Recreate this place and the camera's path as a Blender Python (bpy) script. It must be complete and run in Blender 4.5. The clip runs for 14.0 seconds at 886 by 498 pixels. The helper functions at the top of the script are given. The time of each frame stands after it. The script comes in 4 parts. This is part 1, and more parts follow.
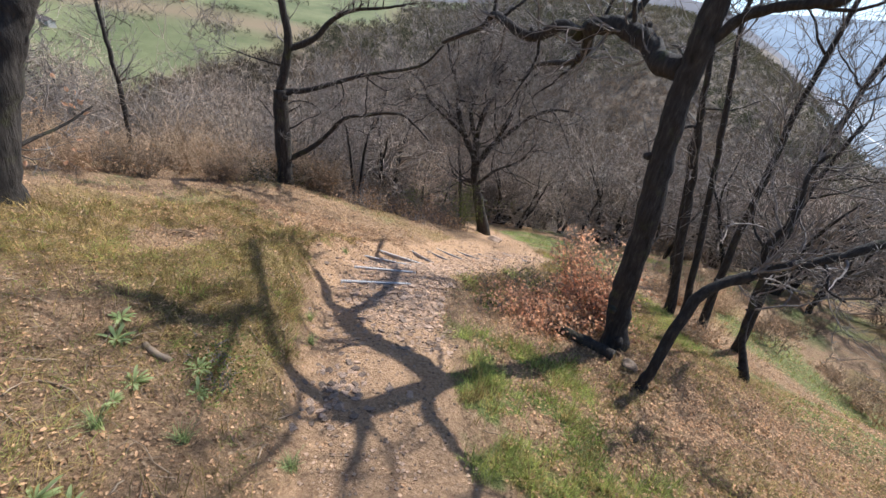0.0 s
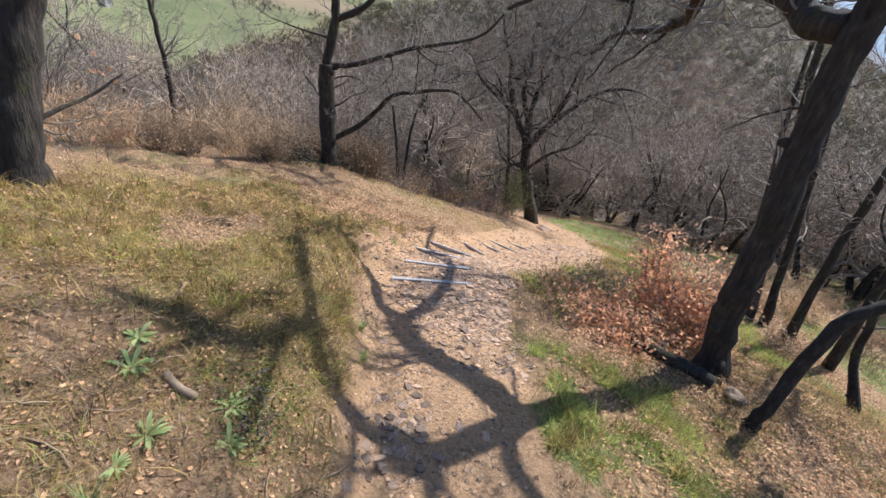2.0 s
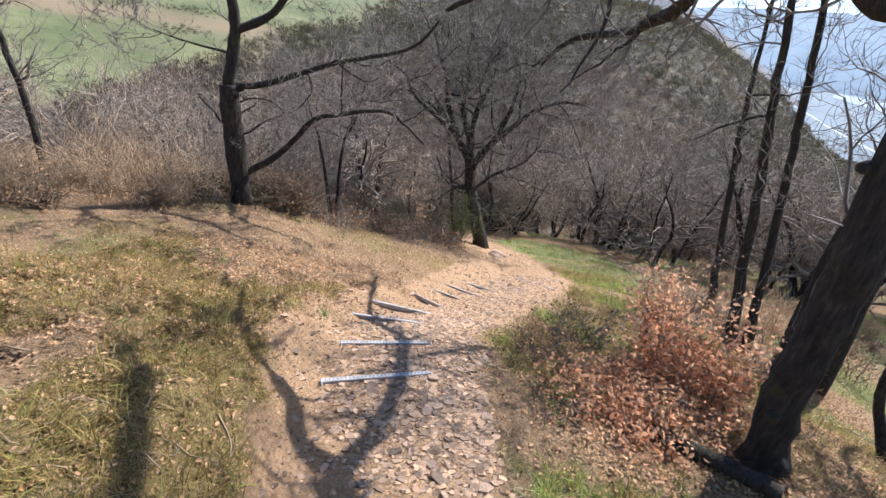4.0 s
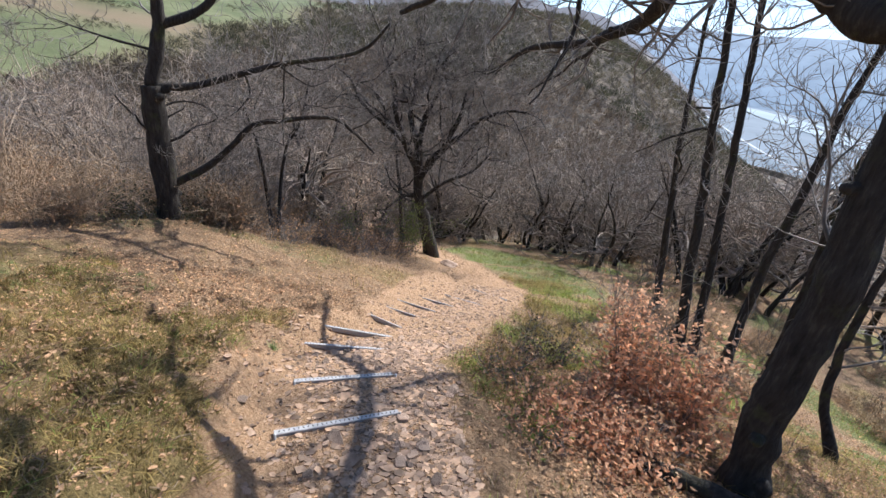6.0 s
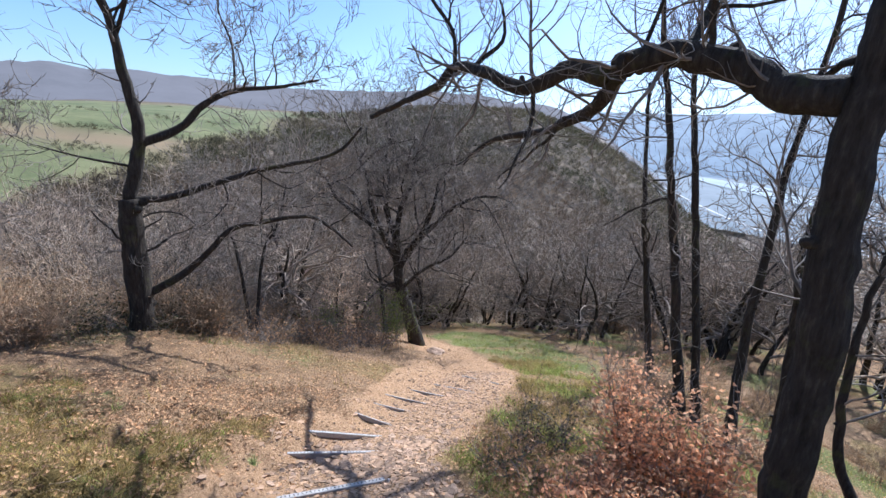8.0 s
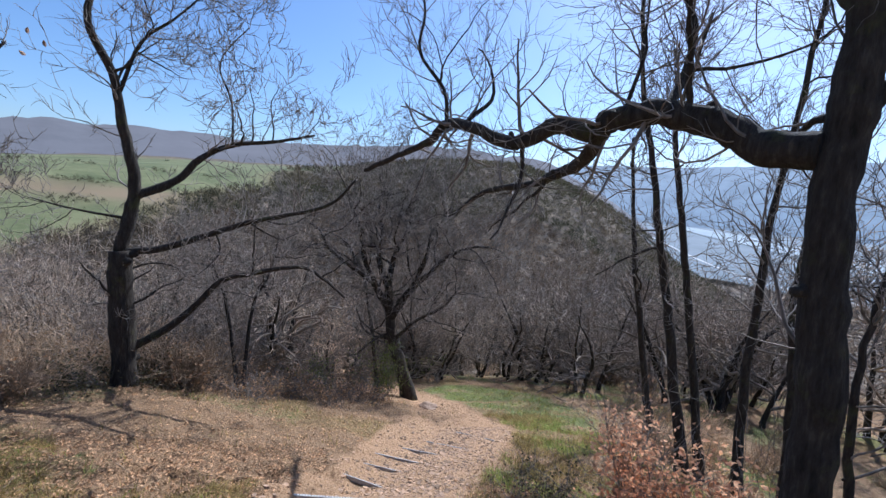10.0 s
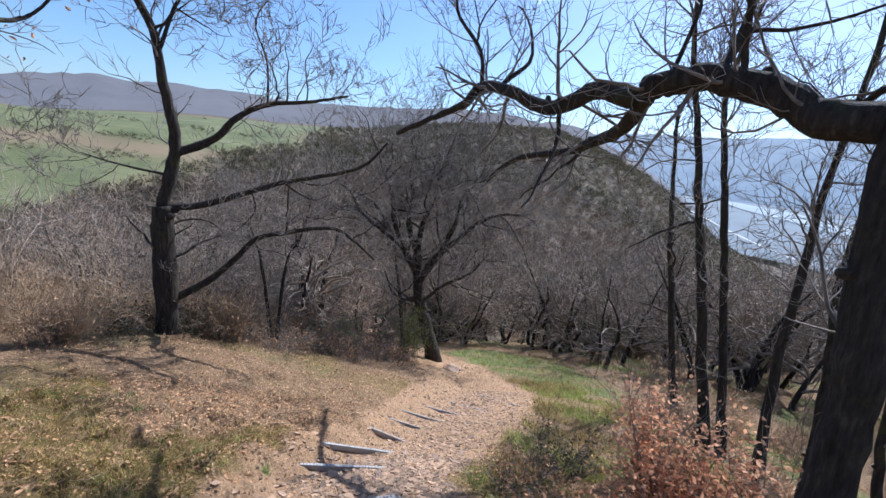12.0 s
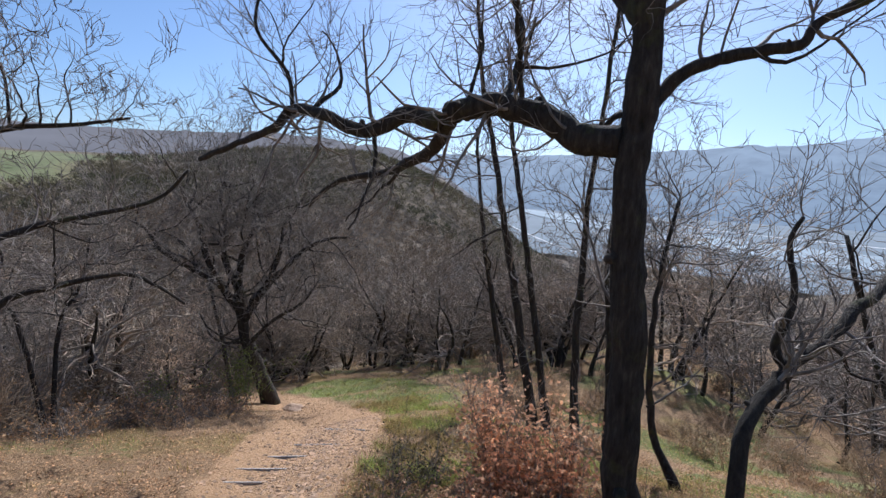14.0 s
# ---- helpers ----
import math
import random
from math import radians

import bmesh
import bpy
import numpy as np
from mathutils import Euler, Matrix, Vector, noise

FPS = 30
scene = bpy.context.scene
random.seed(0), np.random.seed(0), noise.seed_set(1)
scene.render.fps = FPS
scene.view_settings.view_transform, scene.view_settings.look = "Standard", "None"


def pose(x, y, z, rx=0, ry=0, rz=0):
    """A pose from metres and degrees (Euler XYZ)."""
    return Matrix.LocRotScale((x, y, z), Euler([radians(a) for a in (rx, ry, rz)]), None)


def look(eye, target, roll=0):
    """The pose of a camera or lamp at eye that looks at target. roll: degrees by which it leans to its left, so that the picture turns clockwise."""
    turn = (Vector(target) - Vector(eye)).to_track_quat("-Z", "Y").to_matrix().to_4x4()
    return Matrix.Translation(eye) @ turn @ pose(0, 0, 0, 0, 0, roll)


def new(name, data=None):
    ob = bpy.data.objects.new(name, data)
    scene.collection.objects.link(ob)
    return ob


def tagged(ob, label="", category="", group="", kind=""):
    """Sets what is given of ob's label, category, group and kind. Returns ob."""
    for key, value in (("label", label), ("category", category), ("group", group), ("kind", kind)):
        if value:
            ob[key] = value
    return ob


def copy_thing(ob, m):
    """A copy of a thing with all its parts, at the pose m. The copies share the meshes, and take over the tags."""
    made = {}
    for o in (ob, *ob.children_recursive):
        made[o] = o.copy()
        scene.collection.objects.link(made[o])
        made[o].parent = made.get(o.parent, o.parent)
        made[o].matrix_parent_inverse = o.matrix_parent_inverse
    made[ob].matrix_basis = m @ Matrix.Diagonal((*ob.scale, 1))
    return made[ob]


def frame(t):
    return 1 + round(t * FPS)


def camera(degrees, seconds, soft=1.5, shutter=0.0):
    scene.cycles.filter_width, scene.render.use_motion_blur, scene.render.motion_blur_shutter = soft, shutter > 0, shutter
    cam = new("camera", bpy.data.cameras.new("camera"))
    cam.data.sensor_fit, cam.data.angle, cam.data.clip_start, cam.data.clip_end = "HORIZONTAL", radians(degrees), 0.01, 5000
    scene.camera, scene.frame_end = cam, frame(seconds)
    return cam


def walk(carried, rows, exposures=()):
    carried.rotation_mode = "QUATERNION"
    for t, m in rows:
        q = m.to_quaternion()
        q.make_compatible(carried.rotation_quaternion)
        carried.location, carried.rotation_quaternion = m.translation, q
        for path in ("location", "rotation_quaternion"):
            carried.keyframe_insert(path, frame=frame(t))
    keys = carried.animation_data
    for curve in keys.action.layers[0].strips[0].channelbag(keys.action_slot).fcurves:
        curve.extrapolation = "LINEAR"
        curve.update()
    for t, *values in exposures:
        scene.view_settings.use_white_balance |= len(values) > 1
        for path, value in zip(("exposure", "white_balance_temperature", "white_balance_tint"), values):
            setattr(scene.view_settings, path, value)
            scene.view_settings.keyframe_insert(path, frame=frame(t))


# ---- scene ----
cam = camera(90.4, 14.0, 1.5)
PATH = [
    (0, (-0.009, 0.039, 1.751), (63.02, -7.68, 0.35)),
    (0.5, (-0.116, 0.023, 1.716), (61.72, -7.57, 1.40)),
    (1, (-0.162, 0.120, 1.653), (60.39, -7.25, 2.91)),
    (1.5, (-0.135, 0.385, 1.634), (60.19, -7.09, 4.30)),
    (2, (-0.301, 0.654, 1.539), (60.13, -7.29, 5.26)),
    (2.5, (-0.319, 0.991, 1.485), (60.55, -6.97, 4.19)),
    (3, (-0.270, 1.327, 1.472), (61.39, -6.68, 2.03)),
    (3.5, (-0.374, 1.654, 1.380), (62.61, -6.60, -0.70)),
    (3.7, (-0.381, 1.791, 1.339), (62.97, -6.61, -1.81)),
    (6, (-0.524, 2.316, 1.285), (64.96, -8.72, -10.66)),
    (6.5, (-0.524, 2.316, 1.285), (65.74, -8.78, -10.74)),
    (7, (-0.524, 2.316, 1.285), (66.59, -8.34, -9.90)),
    (7.5, (-0.524, 2.316, 1.285), (69.59, -7.22, -11.20)),
    (8, (-0.524, 2.316, 1.285), (76.55, -4.84, -14.56)),
    (8.2, (-0.524, 2.316, 1.285), (80.00, -3.77, -16.01)),
    (10.3, (-0.524, 2.316, 1.285), (83.23, -5.32, -14.95)),
    (10.5, (-0.524, 2.316, 1.285), (82.25, -5.93, -13.44)),
    (11, (-0.524, 2.316, 1.285), (80.25, -6.47, -10.88)),
    (11.5, (-0.524, 2.316, 1.285), (79.12, -6.47, -10.19)),
    (12, (-0.524, 2.316, 1.285), (78.34, -6.31, -11.45)),
    (12.5, (-0.524, 2.316, 1.285), (79.00, -5.46, -16.73)),
    (13, (-0.524, 2.316, 1.285), (80.95, -4.19, -25.24)),
    (13.5, (-0.524, 2.316, 1.285), (82.59, -3.20, -32.41)),
    (14, (-0.524, 2.316, 1.285), (83.03, -3.31, -34.11)),
]
walk(cam, [(t, pose(*eye, *turn)) for t, eye, turn in PATH], exposures=[(0, 0.8, 5650, 11), (2, 0.96, 5700, 11), (3.7, 1.04, 5650, 11), (6, 0.8, 5600, 11), (8.2, 0.84, 5300, 12), (10.3, 0.45, 5200, 12), (11.5, 0.55, 5250, 12), (12.5, 0.64, 5350, 12), (13.5, 0.42, 5550, 12), (14, 0.34, 5550, 12)])

# ---- light ----
SUN_AZIMUTH, SUN_HEIGHT = 50.0, 44.5
world = bpy.data.worlds.new("sky")
scene.world = world
world.use_nodes = True
sky = world.node_tree.nodes.new("ShaderNodeTexSky")
sky.sky_type, sky.sun_disc = "NISHITA", False
sky.sun_elevation, sky.sun_rotation = radians(SUN_HEIGHT), radians(SUN_AZIMUTH)
sky.air_density, sky.dust_density, sky.ozone_density = 1.0, 0.9, 3.8
world.node_tree.nodes["Background"].inputs["Strength"].default_value = 0.10
world.node_tree.links.new(sky.outputs[0], world.node_tree.nodes["Background"].inputs["Color"])
lamp = bpy.data.lights.new("sun", "SUN")
lamp.energy, lamp.angle, lamp.color = 5.0, radians(0.6), (1.0, 0.94, 0.855)
sun = new("sun", lamp)
sun_way = Vector((math.sin(radians(SUN_AZIMUTH)) * math.cos(radians(SUN_HEIGHT)), math.cos(radians(SUN_AZIMUTH)) * math.cos(radians(SUN_HEIGHT)), math.sin(radians(SUN_HEIGHT))))
sun.matrix_world = look(sun_way * 100, (0, 0, 0))


# ---- materials ----
def material(name, build, rough=0.9, metal=0.0, leafy=0.0):
    """A node material; build(n) wires colour and relief and returns (colour socket, height socket or None, relief depth)."""
    m = bpy.data.materials.new(name)
    m.use_nodes = True
    n = Nodes(m.node_tree)
    colour, relief, depth = build(n)
    n.link(colour, n.bsdf.inputs["Base Color"])
    n.bsdf.inputs["Roughness"].default_value, n.bsdf.inputs["Metallic"].default_value = rough, metal
    n.bsdf.inputs["Specular IOR Level"].default_value = 0.25
    if relief:
        b = n.node("ShaderNodeBump")
        b.inputs["Strength"].default_value, b.inputs["Distance"].default_value = 0.9, depth
        n.link(relief, b.inputs["Height"])
        n.link(b.outputs[0], n.bsdf.inputs["Normal"])
    if leafy:
        t, x = n.node("ShaderNodeBsdfTranslucent"), n.node("ShaderNodeMixShader")
        x.inputs[0].default_value = leafy
        n.link(colour, t.inputs["Color"])
        n.link(n.bsdf.outputs[0], x.inputs[1])
        n.link(t.outputs[0], x.inputs[2])
        n.link(x.outputs[0], m.node_tree.nodes["Material Output"].inputs["Surface"])
    return m


class Nodes:
    def __init__(self, tree):
        self.tree, self.bsdf = tree, tree.nodes["Principled BSDF"]

    def node(self, kind):
        return self.tree.nodes.new(kind)

    def link(self, a, b):
        self.tree.links.new(a, b)

    def place(self, stretch=(1, 1, 1)):
        c, m = self.node("ShaderNodeTexCoord"), self.node("ShaderNodeMapping")
        m.inputs["Scale"].default_value = stretch
        self.link(c.outputs["Object"], m.inputs[0])
        return m.outputs[0]

    def noise(self, scale, detail=4.0, rough=0.6, stretch=(1, 1, 1)):
        t = self.node("ShaderNodeTexNoise")
        t.inputs["Scale"].default_value, t.inputs["Detail"].default_value, t.inputs["Roughness"].default_value = scale, detail, rough
        self.link(self.place(stretch), t.inputs["Vector"])
        return t.outputs["Fac"]

    def cells(self, scale, stretch=(1, 1, 1), out="Distance"):
        t = self.node("ShaderNodeTexVoronoi")
        t.inputs["Scale"].default_value = scale
        self.link(self.place(stretch), t.inputs["Vector"])
        return t.outputs[out]

    def ramp(self, fac, stops):
        r = self.node("ShaderNodeValToRGB")
        e = r.color_ramp.elements
        while len(e) < len(stops):
            e.new(0.5)
        for k, (at, c) in enumerate(stops):
            e[k].position, e[k].color = at, (*c, 1)
        self.link(fac, r.inputs[0])
        return r.outputs[0]

    def mix(self, fac, a, b, how="MIX"):
        m = self.node("ShaderNodeMix")
        m.data_type, m.blend_type = "RGBA", how
        for socket, v in ((m.inputs[0], fac), (m.inputs[6], a), (m.inputs[7], b)):
            if isinstance(v, (int, float)):
                socket.default_value = v
            elif isinstance(v, tuple):
                socket.default_value = (*v, 1)
            else:
                self.link(v, socket)
        return m.outputs[2]

    def maths(self, how, a, b):
        m = self.node("ShaderNodeMath")
        m.operation, m.use_clamp = how, how != "SUBTRACT"
        for socket, v in ((m.inputs[0], a), (m.inputs[1], b)):
            if isinstance(v, (int, float)):
                socket.default_value = v
            else:
                self.link(v, socket)
        return m.outputs[0]

    def masks(self, name):
        a, s = self.node("ShaderNodeAttribute"), self.node("ShaderNodeSeparateColor")
        a.attribute_name = name
        self.link(a.outputs["Color"], s.inputs[0])
        return s.outputs

    def chance(self, whole=False):
        return self.node("ShaderNodeObjectInfo").outputs["Random"] if whole else self.node("ShaderNodeNewGeometry").outputs["Random Per Island"]


def ground_look(n):
    near, far = n.masks("cover"), n.masks("land")
    fine, grit, broad, speck = n.noise(55, 8, 0.8), n.cells(42), n.noise(2.3, 5), n.noise(190, 4, 0.8)
    soil = n.mix(broad, n.ramp(fine, [(0.3, (0.17, 0.088, 0.040)), (0.46, (0.45, 0.268, 0.138)), (0.68, (0.61, 0.40, 0.222))]), n.ramp(grit, [(0.0, (0.55, 0.35, 0.187)), (0.45, (0.47, 0.29, 0.149)), (0.8, (0.21, 0.115, 0.057))]))
    soil = n.mix(n.ramp(speck, [(0.55, (0, 0, 0)), (0.7, (0.7, 0.7, 0.7))]), soil, (0.52, 0.39, 0.265))
    chips = n.ramp(n.cells(55, (1, 1, 1), "Color"), [(0.1, (0.07, 0.042, 0.022)), (0.45, (0.24, 0.148, 0.08)), (0.75, (0.40, 0.258, 0.142)), (0.95, (0.58, 0.41, 0.245))])
    litter = n.mix(n.ramp(n.noise(6, 5, 0.7), [(0.35, (0.1, 0.1, 0.1)), (0.65, (0.8, 0.8, 0.8))]), n.ramp(n.noise(75, 8, 0.85), [(0.36, (0.058, 0.032, 0.015)), (0.5, (0.33, 0.20, 0.10)), (0.66, (0.58, 0.385, 0.205))]), chips)
    green = n.ramp(n.noise(60, 8, 0.85), [(0.36, (0.035, 0.045, 0.012)), (0.5, (0.15, 0.17, 0.045)), (0.66, (0.38, 0.33, 0.14))])
    dry = n.ramp(n.noise(65, 8, 0.85), [(0.36, (0.04, 0.028, 0.009)), (0.5, (0.235, 0.165, 0.055)), (0.66, (0.50, 0.36, 0.15))])
    break_up = n.noise(9, 8, 0.75)

    def soft(mask, amount=1.2):
        return n.ramp(n.maths("ADD", mask, n.maths("MULTIPLY", n.maths("SUBTRACT", break_up, 0.5), amount)), [(0.3, (0, 0, 0)), (0.66, (1, 1, 1))])
    c = n.mix(soft(near[2], 1.8), litter, dry)
    c = n.mix(soft(near[1], 2.2), c, green)
    c = n.mix(soft(near[0], 1.3), c, soil)
    # Meadow green with some extra blue, a touch of distance haze painted in.
    meadow = n.ramp(n.noise(0.06, 8, 0.7), [(0.35, (0.10, 0.115, 0.045)), (0.65, (0.20, 0.20, 0.09))])
    wood = n.ramp(n.noise(0.25, 8, 0.75), [(0.35, (0.04, 0.032, 0.021)), (0.52, (0.135, 0.102, 0.068)), (0.7, (0.25, 0.19, 0.125))])
    c = n.mix(far[2], c, wood)
    c = n.mix(far[0], c, meadow)
    c = n.mix(far[1], c, (0.25, 0.18, 0.105))
    return c, n.mix(0.5, n.mix(0.5, fine, grit), speck), 0.05


def bark_look(n):
    ridge = n.noise(26, 6, 0.7, (1, 1, 0.22))
    base = n.ramp(ridge, [(0.3, (0.016, 0.013, 0.010)), (0.55, (0.048, 0.039, 0.030)), (0.8, (0.115, 0.095, 0.074))])
    moss = n.ramp(n.noise(3.2, 5, 0.65), [(0.56, (0, 0, 0)), (0.70, (1, 1, 1))])
    return n.mix(n.maths("MULTIPLY", moss, 0.55), base, (0.085, 0.085, 0.025)), ridge, 0.03


def plain_look(stops, scale=20, depth=0.004, whole=None):
    def build(n):
        f = n.noise(scale, 5)
        c = n.ramp(f, stops)
        if whole is not None:
            c = n.mix(1.0, c, n.ramp(n.chance(whole), [(0.0, (0.40, 0.39, 0.38)), (0.5, (0.95, 0.93, 0.9)), (1.0, (1.5, 1.4, 1.26))]), "MULTIPLY")
        return c, f, depth
    return build


GROUND = material("ground", ground_look, 0.95)
BARK = material("bark", bark_look, 0.92)
TWIG = material("twig", plain_look([(0.3, (0.085, 0.07, 0.057)), (0.7, (0.30, 0.255, 0.21))], 7, 0.002), 0.8)
WOODS = material("far_bark", plain_look([(0.3, (0.17, 0.135, 0.10)), (0.7, (0.56, 0.46, 0.36))], 3, 0.01, True), 0.85)
BRUSH = material("brush", plain_look([(0.3, (0.25, 0.175, 0.105)), (0.7, (0.55, 0.41, 0.27))], 9, 0.002, True), 0.9)
DEAD = material("dead_leaf", plain_look([(0.3, (0.33, 0.185, 0.09)), (0.7, (0.62, 0.415, 0.24))], 30, 0.001, False), 0.75, 0.0, 0.3)
RUST = material("rust_leaf", plain_look([(0.3, (0.60, 0.30, 0.15)), (0.7, (0.85, 0.58, 0.38))], 25, 0.001, False), 0.7, 0.0, 0.55)
GRASS = material("grass", plain_look([(0.3, (0.22, 0.28, 0.05)), (0.7, (0.48, 0.52, 0.15))], 3, 0.001, False), 0.7, 0.0, 0.5)
STRAW = material("dry_grass", plain_look([(0.3, (0.21, 0.155, 0.048)), (0.7, (0.50, 0.385, 0.15))], 3, 0.001, False), 0.8, 0.0, 0.45)
HERB = material("herb", plain_look([(0.3, (0.29, 0.37, 0.13)), (0.7, (0.46, 0.53, 0.24))], 14, 0.002, False), 0.55, 0.0, 0.45)
STONE = material("stone", plain_look([(0.25, (0.20, 0.14, 0.098)), (0.5, (0.35, 0.25, 0.18)), (0.8, (0.48, 0.36, 0.265))], 24, 0.006, True), 0.9)
PEBBLE = material("pebble", plain_look([(0.3, (0.25, 0.165, 0.105)), (0.7, (0.46, 0.32, 0.215))], 24, 0.003, False), 0.9)
METAL = material("galvanised_steel", plain_look([(0.3, (0.33, 0.31, 0.285)), (0.7, (0.47, 0.45, 0.42))], 60, 0.001), 0.65, 0.1)
HILL_WOOD = material("hill_wood", plain_look([(0.3, (0.075, 0.064, 0.043)), (0.5, (0.15, 0.115, 0.082)), (0.7, (0.25, 0.19, 0.138))], 0.025, 0.05, False), 0.95, 0.0, 0.4)
HILL_DARK = material("hill_dark", plain_look([(0.3, (0.055, 0.062, 0.034)), (0.5, (0.105, 0.098, 0.06)), (0.7, (0.19, 0.155, 0.11))], 0.03, 0.05, False), 0.95, 0.0, 0.4)
SLOT = material("slot_shade", plain_look([(0.3, (0.05, 0.045, 0.04)), (0.7, (0.12, 0.10, 0.085))], 80, 0.001), 0.9)
ROCK = material("rock", plain_look([(0.3, (0.12, 0.085, 0.055)), (0.7, (0.28, 0.20, 0.135))], 12, 0.02), 0.9)
BRAMBLE = material("bramble", plain_look([(0.3, (0.05, 0.055, 0.022)), (0.7, (0.15, 0.12, 0.06))], 8, 0.002, False), 0.6, 0.0, 0.3)
LEAFING = material("leafing", plain_look([(0.3, (0.13, 0.165, 0.04)), (0.7, (0.25, 0.28, 0.085))], 5, 0.001, False), 0.8, 0.0, 0.45)
PLASTER = material("plaster", plain_look([(0.3, (0.44, 0.40, 0.34)), (0.7, (0.54, 0.50, 0.44))], 0.6, 0.01), 0.9)
ROOF = material("roof_tile", plain_look([(0.3, (0.27, 0.19, 0.15)), (0.7, (0.38, 0.28, 0.22))], 2, 0.01), 0.9)


# Distance haze is painted in: the surface glows dimly in a hazed colour.
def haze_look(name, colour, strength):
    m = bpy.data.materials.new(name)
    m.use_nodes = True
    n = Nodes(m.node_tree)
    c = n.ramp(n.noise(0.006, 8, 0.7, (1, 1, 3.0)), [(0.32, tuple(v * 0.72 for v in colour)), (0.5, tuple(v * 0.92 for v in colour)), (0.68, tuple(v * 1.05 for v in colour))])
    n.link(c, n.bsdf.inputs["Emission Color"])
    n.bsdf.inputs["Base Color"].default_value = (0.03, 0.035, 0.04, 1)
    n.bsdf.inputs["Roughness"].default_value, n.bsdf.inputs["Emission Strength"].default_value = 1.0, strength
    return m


# ---- mesh helpers ----
class Soup:
    """Collects vertices and faces of one mesh."""
    def __init__(self):
        self.v, self.f = [], []

    def tube(self, pts, radii, sides=5, cap=True):
        base, side = len(self.v), None
        for k, p in enumerate(pts):
            ahead = (pts[min(k + 1, len(pts) - 1)] - pts[max(k - 1, 0)]).normalized()
            side = ahead.orthogonal().normalized() if side is None else (side - ahead * side.dot(ahead)).normalized()
            other = ahead.cross(side)
            for s in range(sides):
                a = 2 * math.pi * s / sides
                self.v.append(p + (side * math.cos(a) + other * math.sin(a)) * radii[k])
        for k in range(len(pts) - 1):
            for s in range(sides):
                a, b = base + k * sides + s, base + k * sides + (s + 1) % sides
                self.f.append((a, b, b + sides, a + sides))
        if cap:
            self.f.append(tuple(range(base + sides - 1, base - 1, -1)))
            self.f.append(tuple(range(base + (len(pts) - 1) * sides, base + len(pts) * sides)))

    def leaf(self, p, along, across, length, width, curl=0.25):
        b, up = len(self.v), along.cross(across).normalized()
        for f, w, u in ((0.0, 0.0, 0.0), (0.32, 0.42, 0.4), (0.68, 0.5, 0.5), (1.0, 0.0, 0.15), (0.68, -0.5, 0.5), (0.32, -0.42, 0.4)):
            self.v.append(p + along * length * f + across * width * w + up * length * curl * u)
        self.f += [(b, b + 1, b + 2, b + 3), (b, b + 3, b + 4, b + 5)]

    def blade(self, p, lean, height_, width):
        b = len(self.v)
        a = Vector((-lean.y, lean.x, 0))
        a = a.normalized() * width if a.length > 1e-4 else Vector((width, 0, 0))
        mid = p + Vector((0, 0, height_ * 0.6)) + lean * 0.35
        tip = p + Vector((0, 0, height_)) + lean
        self.v += [p - a, p + a, mid + a * 0.7, mid - a * 0.7, tip]
        self.f += [(b, b + 1, b + 2, b + 3), (b + 3, b + 2, b + 4)]

    def mesh(self, name, mat, even=True):
        me = bpy.data.meshes.new(name)
        me.from_pydata([tuple(v) for v in self.v], [], self.f)
        me.materials.append(mat)
        if even:
            me.polygons.foreach_set("use_smooth", [True] * len(me.polygons))
        me.update()
        return me


def part(name, soup, mat, parent, label="", even=True):
    me = soup if isinstance(soup, bpy.types.Mesh) else soup.mesh(name, mat, even)
    ob = new(name, me)
    ob.parent = parent
    return tagged(ob, label)


def thing(name, at, label, category, group="", kind=""):
    ob = new(name)
    ob.location = at
    return tagged(ob, label, category, group, kind)


def stuff(name, soup, mat, label, category, even=True):
    return tagged(new(name, soup.mesh(name, mat, even)), label, category, "", "stuff")


def curve(points, per=4):
    """A smooth line through a few points."""
    pts = [Vector(p) for p in points]
    out = []
    for k in range(len(pts) - 1):
        a, b, c, d = pts[max(k - 1, 0)], pts[k], pts[k + 1], pts[min(k + 2, len(pts) - 1)]
        for s in range(per):
            t = s / per
            out.append(0.5 * (2 * b + (c - a) * t + (2 * a - 5 * b + 4 * c - d) * t * t + (3 * b - a - 3 * c + d) * t ** 3))
    return out + [pts[-1]]


def grow(soup, rng, p, d, length, radius, level, wild=0.3, up=0.12, fan=(3, 5), thin=0.35, least=0.0026):
    """A bending branch with its side branches."""
    steps = 6 if level > 0 else 4
    pts, radii, d = [Vector(p)], [radius], Vector(d).normalized()
    for k in range(steps):
        d = (d + Vector((rng.uniform(-1, 1), rng.uniform(-1, 1), rng.uniform(-1, 1))) * wild + Vector((0, 0, up))).normalized()
        pts.append(pts[-1] + d * length / steps)
        radii.append(radius * (1 - (1 - thin) * (k + 1) / steps))
    soup.tube(pts, radii, 6 if radius > 0.03 else 4 if radius > 0.012 else 3, False)
    if level > 0:
        for _ in range(rng.randint(*fan)):
            k = rng.randint(1, steps)
            way = (pts[k] - pts[k - 1]).normalized()
            off = way.orthogonal().normalized()
            off.rotate(Matrix.Rotation(rng.uniform(0, 2 * math.pi), 3, way))
            grow(soup, rng, pts[k], way + off * rng.uniform(0.6, 1.3), length * rng.uniform(0.4, 0.7), max(radii[k] * rng.uniform(0.45, 0.7), least), level - 1, wild, up, fan, thin, least)
    return pts


# ---- the land ----
def interp(v, pairs):
    return float(np.interp(v, [p[0] for p in pairs], [p[1] for p in pairs]))


def smooth(a, b, v):
    v = min(1.0, max(0.0, (v - a) / (b - a)))
    return v * v * (3 - 2 * v)


